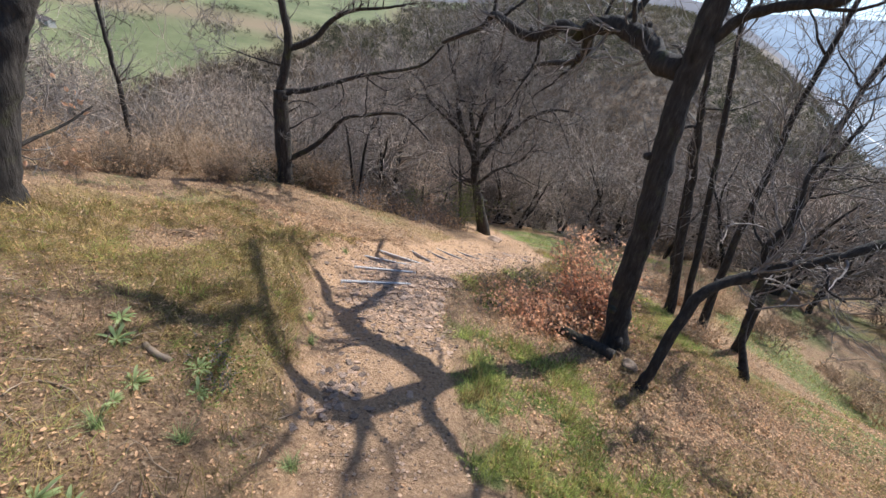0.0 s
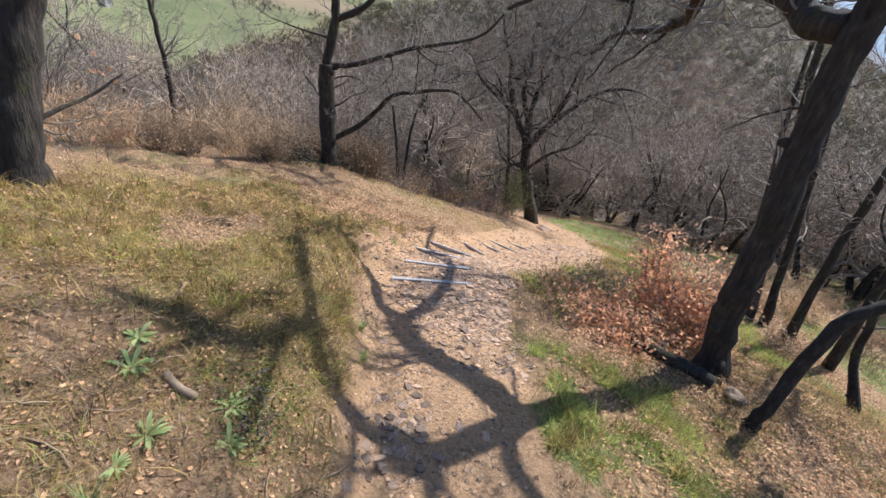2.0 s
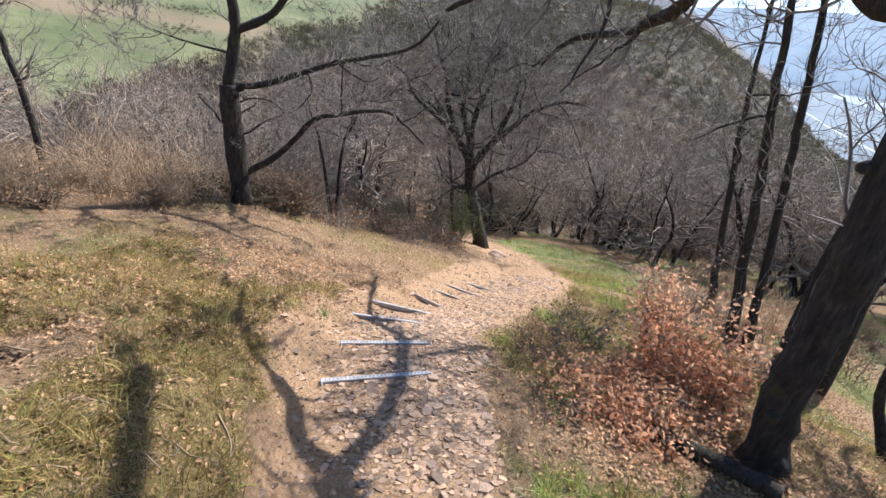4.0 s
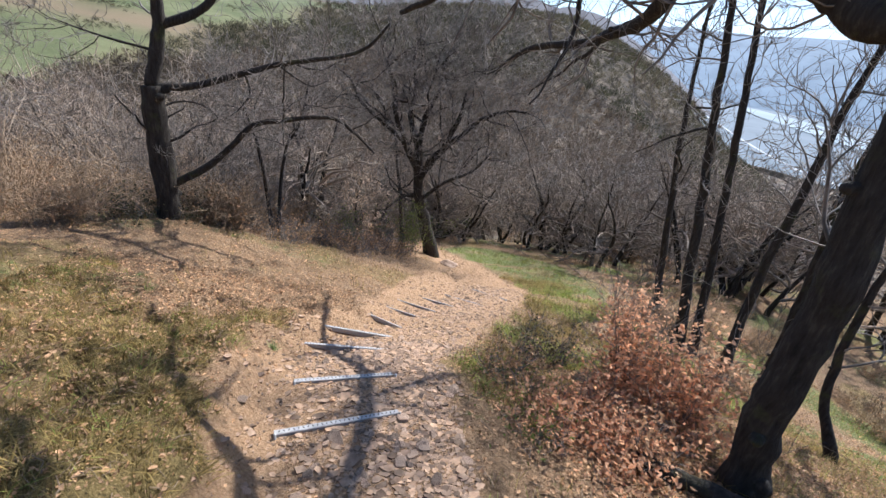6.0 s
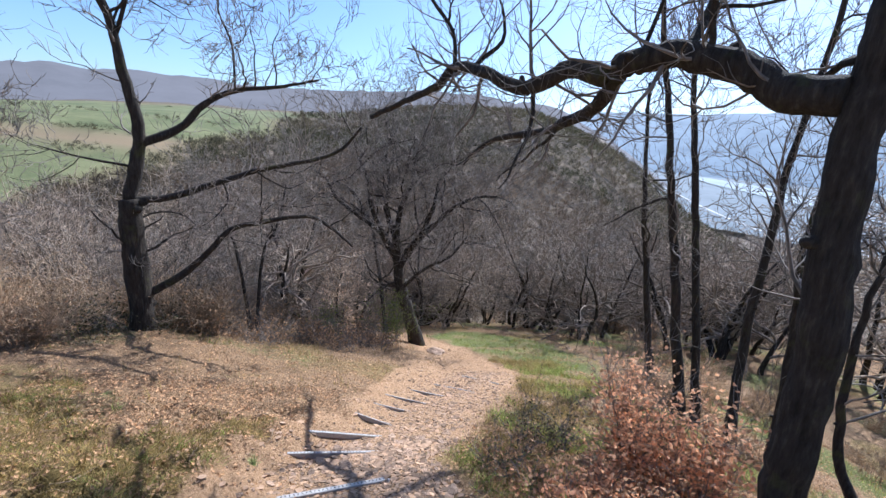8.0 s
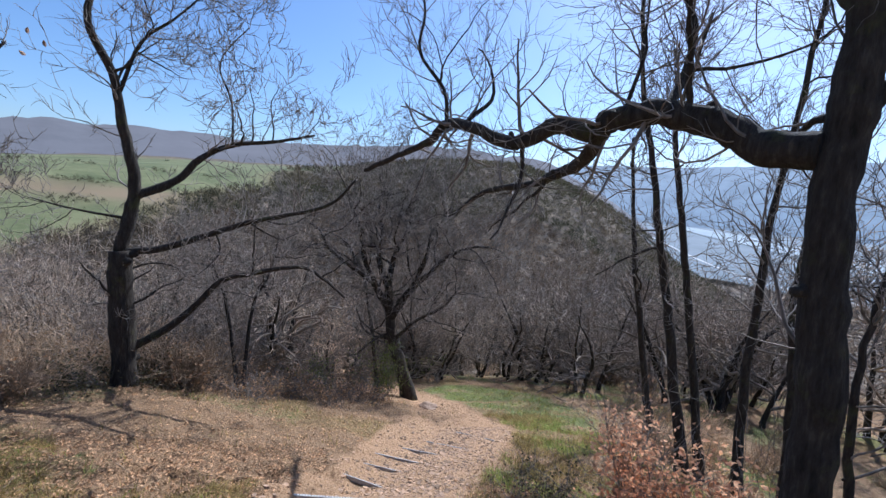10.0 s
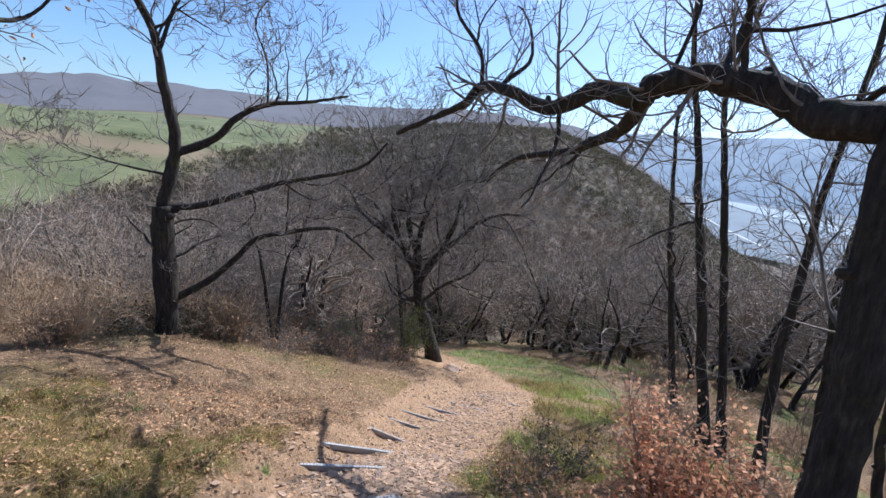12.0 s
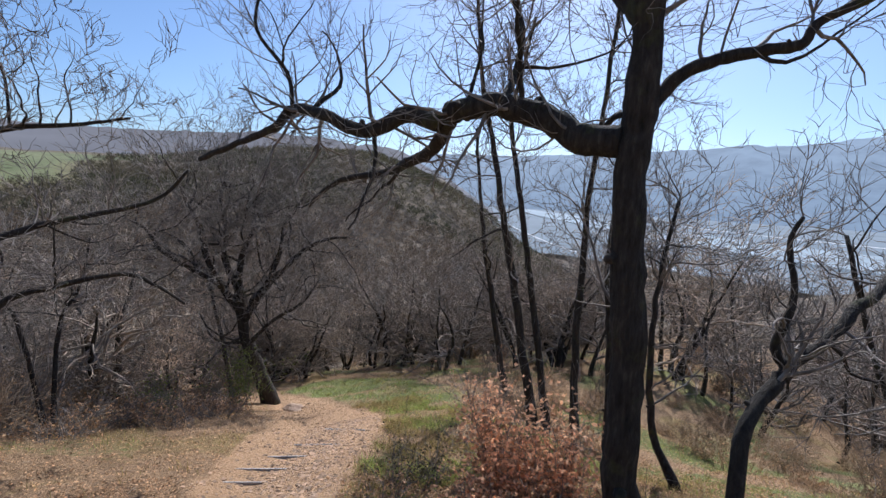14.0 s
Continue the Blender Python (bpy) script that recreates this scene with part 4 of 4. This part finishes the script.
# ---- trail steps ----
def step_bar(a, b, deep=0.0):
    """A perforated, galvanised step edge laid across the trail and held by two pins."""
    a, b = Vector((*a, land(*a))), Vector((*b, land(*b)))
    ob = thing("step_edge", a, "galvanised perforated steel step edge across the trail", "step", "step edges of the trail")
    way = b - a
    length = way.length
    side = Vector((-way.y, way.x, 0)).normalized()
    n = 28
    w, h = 0.019 - deep * 0.7, 0.020 - deep
    line = []
    for k in range(n + 1):
        p = way * k / n
        line.append(Vector((p.x, p.y, p.z + h)))
    sit = [land(a.x + p.x, a.y + p.y) - a.z - p.z + h for p in line]
    lift = sum(sit) / len(sit) + (max(sit) - sum(sit) / len(sit)) * (0.6 if deep < 0.01 else 0.15)
    line = [p + Vector((0, 0, lift)) for p in line]
    s = Soup()
    for p in line:
        s.v += [p - side * w - Vector((0, 0, 0.05)), p + side * w - Vector((0, 0, 0.05)), p + side * w, p + side * w * 0.75 + Vector((0, 0, 0.004)), p - side * w * 0.75 + Vector((0, 0, 0.004)), p - side * w]
    for k in range(n):
        for i in range(6):
            c, e = k * 6 + i, k * 6 + (i + 1) % 6
            s.f.append((c, e, e + 6, c + 6))
    s.f += [(5, 4, 3, 2, 1, 0), tuple(n * 6 + i for i in range(6))]
    bar = part("edge_bar", s, METAL, ob, "", False)
    # Thin dark plates on the bar; their colour stands for shade in the holes.
    for k in range(1, n):
        t = Soup()
        p, way_on = line[k] + Vector((0, 0, 0.0052)), (line[k + 1] - line[k - 1]).normalized()
        lean = (way_on * 0.5 + side * (1 if k % 2 else -1)).normalized()
        off = lean.cross(Vector((0, 0, 1)))
        t.v = [p - lean * w * 0.62, p - off * 0.0045, p + lean * w * 0.62, p + off * 0.0045]
        t.v += [v - Vector((0, 0, 0.004)) for v in t.v]
        t.f = [(0, 1, 2, 3), (0, 4, 5, 1), (1, 5, 6, 2), (2, 6, 7, 3), (3, 7, 4, 0)]
        part("slot", t, SLOT, bar, "", False)
    if deep == 0:
        for end in (line[0], line[-1]):
            t = Soup()
            p = end - side * 0.03
            t.tube([p - Vector((0, 0, 0.12)), p + Vector((0, 0, 0.02))], [0.009, 0.009], 8)
            part("pin", t, METAL, ob)


for k, (a, b) in enumerate((((-0.84, 4.35), (-0.06, 4.55)), ((-0.79, 4.97), (-0.02, 5.1)), ((-0.78, 5.73), (0.0, 5.75)), ((-0.62, 6.14), (0.11, 6.26)), ((-0.26, 6.77), (0.36, 6.64)), ((-0.03, 7.29), (0.62, 7.16)), ((0.21, 7.67), (0.94, 7.48)), ((0.64, 8.11), (1.33, 7.78)), ((1.28, 8.6), (1.75, 7.95)), ((1.95, 9.1), (2.35, 8.4)))):
    step_bar(a, b, 0.0 if k < 2 else 0.007 if k < 4 else 0.0145)


# ---- small growth ----
def rosette(at, size, seed):
    rng = random.Random(seed)
    ob = thing("rosette_plant", (*at, land(*at)), "green leafy rosette plant in dry ground", "plant", "rosette plants by the trail")
    for k in range(26):
        s = Soup()
        a = k * 2.4 + rng.uniform(-0.3, 0.3)
        out, l = Vector((math.cos(a), math.sin(a), 0)), 0.72 * size * rng.uniform(0.55, 1.1)
        rise = rng.uniform(0.3, 1.15)
        side = Vector((-out.y, out.x, 0))
        pts = [out * l * u + Vector((0, 0, l * (rise * u - 0.55 * u * u))) for u in (0, 0.3, 0.6, 0.85, 1.0)]
        for p, w in zip(pts, (0.04, 0.07, 0.10, 0.07, 0.01)):
            s.v += [p - side * w * l + Vector((0, 0, 0.08 * w * l)), p - Vector((0, 0, 0.25 * w * l)), p + side * w * l]
        for i in range(4):
            for j in range(2):
                b = i * 3 + j
                s.f.append((b, b + 1, b + 4, b + 3))
        part("leaf", s, HERB, ob)


for k, (x, y, size) in enumerate([(-1.59, 2.02, 0.11), (-1.52, 1.87, 0.12), (-1.26, 1.59, 0.11), (-1.11, 1.87, 0.10), (-1.04, 1.71, 0.13), (-1.36, 0.82, 0.12), (-1.23, 0.80, 0.13), (-1.17, 0.95, 0.12), (-1.05, 0.92, 0.13), (-1.09, 0.80, 0.12), (-1.26, 1.45, 0.07)]):
    rosette((x, y), size, 300 + k)


def grass_stuff():
    rng = random.Random(14)
    green, straw = Soup(), Soup()
    for _ in range(26000):
        x, y = rng.uniform(-5, 9), 0.7 + 15 * rng.random() ** 1.6
        bare, g, dry = covers(x, y)
        near = 1.0 if y < 5 else 0.75
        for soup, amount, tall in ((green, g - 0.25, 0.085), (straw, max(dry - 0.3, 0.06) * (1 - bare), 0.11)):
            if rng.random() < amount * near * 1.3:
                for _ in range(6 if y < 6 else 4):
                    px, py = x + rng.gauss(0, 0.035), y + rng.gauss(0, 0.035)
                    h = tall * rng.uniform(0.4, 1.3)
                    soup.blade(Vector((px, py, land(px, py) - 0.01)), Vector((rng.gauss(0, 0.55), rng.gauss(0, 0.55), 0)) * h, h, 0.0022 if y < 6 else 0.0035)
    for _ in range(3000):
        x, y = rng.uniform(-3.4, -0.5), rng.uniform(2.2, 7.2)
        if covers(x, y)[2] < 0.35 or covers(x, y)[0] > 0.35:
            continue
        soup = green if rng.random() < 0.1 else straw
        size = rng.uniform(0.04, 0.12)
        fall = Vector((0.35, -0.1, 0))
        for _ in range(16):
            px, py = x + rng.gauss(0, 0.025), y + rng.gauss(0, 0.025)
            soup.blade(Vector((px, py, land(px, py) - 0.01)), (Vector((rng.gauss(0, 0.6), rng.gauss(0, 0.6), 0)) + fall) * size, size * rng.uniform(0.35, 0.8), 0.0028)
    for _ in range(2500):
        x, y = rng.uniform(-0.2, 3.0), rng.uniform(0.8, 4.4)
        if covers(x, y)[1] < 0.34 + 0.3 * rng.random():
            continue
        soup = green if rng.random() < 0.6 + 0.5 * noise.noise((x * 3, y * 3, 9.5)) else straw
        size = rng.uniform(0.05, 0.17)
        for _ in range(22):
            px, py = x + rng.gauss(0, 0.028), y + rng.gauss(0, 0.028)
            soup.blade(Vector((px, py, land(px, py) - 0.01)), Vector((rng.gauss(0, 0.55), rng.gauss(0, 0.55), 0)) * size, size * rng.uniform(0.4, 1.0), 0.0024)
    for _ in range(5200):
        x, y = rng.uniform(0.7, 5.0), rng.uniform(4.7, 11.0)
        if covers(x, y)[0] > 0.3 or x - interp(y, MIDDLE) < 0.5 or noise.noise((x * 1.5, y * 1.5, 12)) < -0.15:
            continue
        soup = green if noise.noise((x * 0.9, y * 0.9, 13)) + rng.gauss(0, 0.2) > 0.02 else straw
        size = rng.uniform(0.05, 0.15)
        for _ in range(12):
            px, py = x + rng.gauss(0, 0.04), y + rng.gauss(0, 0.04)
            soup.blade(Vector((px, py, land(px, py) - 0.01)), Vector((rng.gauss(0, 0.6), rng.gauss(0, 0.6), 0)) * size, size * rng.uniform(0.4, 1.0), 0.0032)
    for _ in range(2600):
        x, y = rng.uniform(-3.0, -0.7), rng.uniform(0.7, 3.2)
        if covers(x, y)[0] > 0.4 or noise.noise((x * 1.8, y * 1.8, 21)) < -0.2:
            continue
        soup = green if rng.random() < 0.16 else straw
        size = rng.uniform(0.03, 0.09)
        for _ in range(9):
            px, py = x + rng.gauss(0, 0.03), y + rng.gauss(0, 0.03)
            soup.blade(Vector((px, py, land(px, py) - 0.005)), Vector((rng.gauss(0, 1.0), rng.gauss(0, 1.0), 0)) * size, size * rng.uniform(0.15, 0.6), 0.0016)
    for _ in range(2600):
        x, y = rng.uniform(1.6, 5.5), rng.uniform(0.8, 5.5)
        if noise.noise((x * 1.3, y * 1.3, 22)) < -0.1:
            continue
        size = rng.uniform(0.05, 0.14)
        for _ in range(7):
            px, py = x + rng.gauss(0, 0.04), y + rng.gauss(0, 0.04)
            (green if rng.random() < 0.12 else straw).blade(Vector((px, py, land(px, py) - 0.005)), Vector((rng.gauss(0, 0.9), rng.gauss(0, 0.9), 0)) * size, size * rng.uniform(0.3, 0.9), 0.002)
    stuff("grass", green, GRASS, "short fresh green grass along the trail", "grass")
    stuff("dry_grass", straw, STRAW, "straw-coloured dry grass tufts on the bank", "grass")


def litter_stuff():
    rng = random.Random(15)
    s = Soup()
    made = 0
    while made < 52000:
        x, y = rng.uniform(-6, 9), 0.8 + 12 * rng.random() ** 1.5
        bare, g, dry = covers(x, y)
        d = x - interp(y, MIDDLE)
        thick = (0.9 if d > 0.9 else 0.22 if y < 3.5 else 0.35) * (1 - 0.95 * bare) * (1 - 0.7 * g)
        if -4.5 < x < 0.8 and 7.2 < y < 9.5:
            thick = max(thick, 0.95 * (1 - bare))
        if rng.random() > thick * (0.4 + 1.2 * abs(noise.noise((x * 1.5, y * 1.5, 6)))) * 1.6:
            continue
        w = Vector((rng.gauss(0, 1), rng.gauss(0, 1), rng.gauss(0, 0.35))).normalized()
        k = Vector((0, 0, 1)).cross(w).normalized()
        k.z += rng.uniform(-0.5, 0.5)
        size = rng.uniform(0.018, 0.04) * (0.75 if y < 3.2 else 1)
        s.leaf(Vector((x, y, land(x, y) + 0.012)), w, k, size, size * rng.uniform(0.4, 0.7), rng.uniform(0.05, 0.5))
        made += 1
    for _ in range(38000):
        x, y = rng.uniform(-3.4, -0.3), rng.uniform(0.8, 7.5)
        bare, g, dry = covers(x, y)
        if rng.random() < bare * 0.9 + 0.5 * g:
            continue
        w = Vector((rng.gauss(0, 1), rng.gauss(0, 1), rng.gauss(0, 0.4))).normalized()
        k = Vector((0, 0, 1)).cross(w).normalized()
        k.z += rng.uniform(-0.5, 0.5)
        size = rng.uniform(0.008, 0.026) * (1 if y < 4 else 1.5)
        s.leaf(Vector((x, y, land(x, y) + 0.006)), w, k, size, size * rng.uniform(0.3, 0.7), rng.uniform(0.05, 0.5))
    for _ in range(34000):
        x, y = 0.7 + 5.5 * rng.random() ** 0.9, rng.uniform(0.9, 6.5)
        bare, g, dry = covers(x, y)
        if rng.random() < bare + 0.5 * g * (1 if x < 2.5 else 0.6) or x - interp(y, MIDDLE) < 0.6:
            continue
        w = Vector((rng.gauss(0, 1), rng.gauss(0, 1), rng.gauss(0, 0.4))).normalized()
        k = Vector((0, 0, 1)).cross(w).normalized()
        k.z += rng.uniform(-0.6, 0.6)
        size = rng.uniform(0.018, 0.038)
        s.leaf(Vector((x, y, land(x, y) + rng.uniform(0.005, 0.03))), w, k, size, size * rng.uniform(0.4, 0.7), rng.uniform(0.05, 0.5))
    stuff("leaf_litter", s, DEAD, "curled brown oak leaves lying on the slope", "leaves", False)


def twig_litter():
    rng = random.Random(16)
    s = Soup()
    for n in range(2200):
        x, y = (rng.uniform(-4, 4), rng.uniform(0.9, 9)) if n < 500 else (rng.uniform(-3, -0.5), rng.uniform(0.9, 4.5)) if n < 1700 else (rng.uniform(0.8, 4), rng.uniform(1, 5))
        if covers(x, y)[0] > 0.5:
            continue
        a, l = rng.uniform(0, 6.28), rng.uniform(0.06, 0.3) if n < 500 else rng.uniform(0.03, 0.12)
        pts = []
        for k in range(4):
            px, py = x + math.cos(a) * l * k / 3, y + math.sin(a) * l * k / 3
            a += rng.uniform(-0.25, 0.25)
            pts.append(Vector((px, py, land(px, py) + 0.008 + rng.uniform(0, 0.012))))
        r = rng.uniform(0.0018, 0.005) if n < 500 else rng.uniform(0.001, 0.0022)
        s.tube(pts, [r, r, r * 0.8, r * 0.5], 4)
    stuff("fallen_twigs", s, BRUSH, "thin fallen twigs scattered on the ground", "twigs")


def stone_mesh(seed):
    rng = random.Random(seed)
    bm = bmesh.new()
    n = rng.randint(5, 7)
    ring = sorted(rng.uniform(0, 6.28) for _ in range(n))
    ring = [2 * math.pi * (k + rng.uniform(-0.28, 0.28)) / n for k in range(n)]
    rad = [rng.uniform(0.65, 1.1) for _ in range(n)]
    thick = rng.uniform(0.12, 0.28)
    rows = []
    for z, f in ((-thick, 0.92), (thick * 0.7, 1.0), (thick, 0.86)):
        rows.append([bm.verts.new((math.cos(a) * q * f, math.sin(a) * q * f * 0.75, z + rng.uniform(-0.05, 0.05))) for a, q in zip(ring, rad)])
    for lo, hi in zip(rows, rows[1:]):
        for k in range(n):
            bm.faces.new((lo[k], lo[(k + 1) % n], hi[(k + 1) % n], hi[k]))
    bm.faces.new(rows[-1])
    me = bpy.data.meshes.new("stone")
    bm.to_mesh(me)
    bm.free()
    me.materials.append(STONE)
    return me


def stones():
    rng = random.Random(17)
    shapes = [stone_mesh(400 + k) for k in range(10)]
    made = 0
    while made < 300:
        if rng.random() < 0.8:
            x, y = rng.gauss(0.15, 0.55), rng.uniform(3.0, 6.2)
        else:
            x, y = rng.gauss(-0.45, 0.15), rng.gauss(2.25, 0.2)
        bare = covers(x, y)[0]
        if bare < 0.3:
            continue
        ob = new("stone", shapes[rng.randrange(10)])
        size = min(0.07 if y > 3 else 0.04, rng.lognormvariate(-3.5, 0.4))
        ob.parent = ground
        ob.matrix_basis = Matrix.LocRotScale((x, y, land(x, y) + size * 0.12), Euler((rng.gauss(0, 0.2), rng.gauss(0, 0.2), rng.uniform(0, 6.28))), (size, size, size))
        made += 1
    s = Soup()
    for _ in range(8000):
        y = 0.8 + 13 * rng.random() ** 1.3
        x = interp(y, MIDDLE) + rng.gauss(0, 0.5)
        if rng.random() > covers(x, y)[0]:
            continue
        q = min(0.016 if y < 3.3 else 0.026, rng.lognormvariate(-4.8, 0.5))
        a, b = rng.uniform(0, 6.28), len(s.v)
        p = Vector((x, y, land(x, y)))
        for k in range(4):
            s.v.append(p + Vector((math.cos(a + k * 1.57) * q * rng.uniform(0.6, 1.2), math.sin(a + k * 1.57) * q * rng.uniform(0.6, 1.2), -0.004)))
        for k in range(4):
            s.v.append(s.v[b + k] * 1 + Vector((0, 0, q * rng.uniform(0.4, 0.9))))
        s.f += [(b + k, b + (k + 1) % 4, b + 4 + (k + 1) % 4, b + 4 + k) for k in range(4)] + [(b + 4, b + 5, b + 6, b + 7)]
    for _ in range(11500):
        x, y = rng.gauss(0.25, 0.55), rng.uniform(2.9, 9.5) if rng.random() < 0.45 else rng.uniform(3.4, 6.0)
        x += max(0.0, interp(y, MIDDLE))
        if rng.random() > covers(x, y)[0]:
            continue
        q, a, b, n = rng.lognormvariate(-4.1, 0.4), rng.uniform(0, 6.28), len(s.v), rng.randint(4, 6)
        p = Vector((x, y, land(x, y)))
        tilt = Vector((rng.gauss(0, 0.18), rng.gauss(0, 0.18), 0))
        ring = [Vector((math.cos(a + k * 6.28 / n), math.sin(a + k * 6.28 / n) * 0.75, 0)) * q * rng.uniform(0.65, 1.15) for k in range(n)]
        for lift in (-0.006, q * rng.uniform(0.12, 0.35)):
            s.v += [p + v + Vector((0, 0, lift + v.dot(tilt))) for v in ring]
        s.f += [(b + k, b + (k + 1) % n, b + n + (k + 1) % n, b + n + k) for k in range(n)] + [tuple(range(b + n, b + 2 * n))]
    stuff("gravel", s, PEBBLE, "loose tan gravel and slate chips on the trail", "gravel", False)


def boulder(at, size, seed, label, mat=None):
    rng = random.Random(seed)
    bm = bmesh.new()
    bmesh.ops.create_icosphere(bm, subdivisions=3, radius=1)
    for v in bm.verts:
        k = 1 + 0.35 * noise.noise(v.co * 1.1 + Vector((seed, 0, 0))) + 0.1 * noise.noise(v.co * 4)
        v.co = Vector((v.co.x * size[0], v.co.y * size[1], v.co.z * size[2])) * k
    me = bpy.data.meshes.new("rock")
    bm.to_mesh(me)
    bm.free()
    me.materials.append(mat or ROCK)
    ob = new("rock", me)
    ob.location = (*at, land(*at) + size[2] * 0.3)
    ob.rotation_euler = (0, 0.1, rng.uniform(0, 6))
    tagged(ob, label, "rock")


boulder((2.25, 3.5), (0.10, 0.075, 0.05), 3, "weathered brown rock at the foot of the oak")
boulder((1.75, 4.15), (0.13, 0.1, 0.06), 5, "weathered brown rock at the foot of the oak")
boulder((2.24, 12.00), (0.3, 0.2, 0.1), 7, "flat pale rock beside the trail bend", STONE)


def log(pts, r, label):
    s = Soup()
    line = curve([(x, y, land(x, y) + dz) for x, y, dz in pts], 5)
    s.tube(line, [r * (1 + 0.1 * math.sin(k * 1.7)) for k in range(len(line))], 10)
    tagged(new("fallen_log", s.mesh("fallen_log", BARK if r > 0.03 else BRUSH)), label, "log")


log([(1.55, 4.12, 0.05), (1.75, 3.92, 0.06), (1.95, 3.72, 0.05), (2.1, 3.58, 0.05)], 0.06, "dark rotting log at the foot of the oak")
log([(-1.40, 1.90, 0.01), (-1.33, 1.86, 0.015), (-1.24, 1.84, 0.01)], 0.018, "short piece of dead wood among the plants")

leafy_bush((-1.08, 1.99), 0.26, 0.1, 12, 420, LEAFING, "small yellow-green herb in dry ground", 61, 0.022)
leafy_bush((-1.0, 1.8), 0.2, 0.08, 10, 300, LEAFING, "small yellow-green herb in dry ground", 62, 0.02)


def tuft(at, size, blades, seed, label):
    rng = random.Random(seed)
    s = Soup()
    for _ in range(blades):
        h = size * rng.uniform(0.5, 1.0)
        p = Vector((rng.gauss(0, size * 0.12), rng.gauss(0, size * 0.12), -0.01))
        s.blade(p, Vector((rng.gauss(0, 0.6), rng.gauss(0, 0.6), 0)) * h, h, 0.0018)
    ob = new("grass_tuft", s.mesh("grass_tuft", HERB))
    ob.location = (*at, land(*at))
    tagged(ob, label, "grass", "grass tufts by the trail")


for k, (x, y) in enumerate(((-0.51, 1.51), (-0.95, 1.4), (-1.22, 1.3), (-0.85, 3.1), (-1.0, 5.4), (-0.75, 2.75))):
    tuft((x, y), 0.10, 90, 500 + k, "small grey-green grass tuft beside the trail")

grass_stuff()
litter_stuff()
twig_litter()
stones()
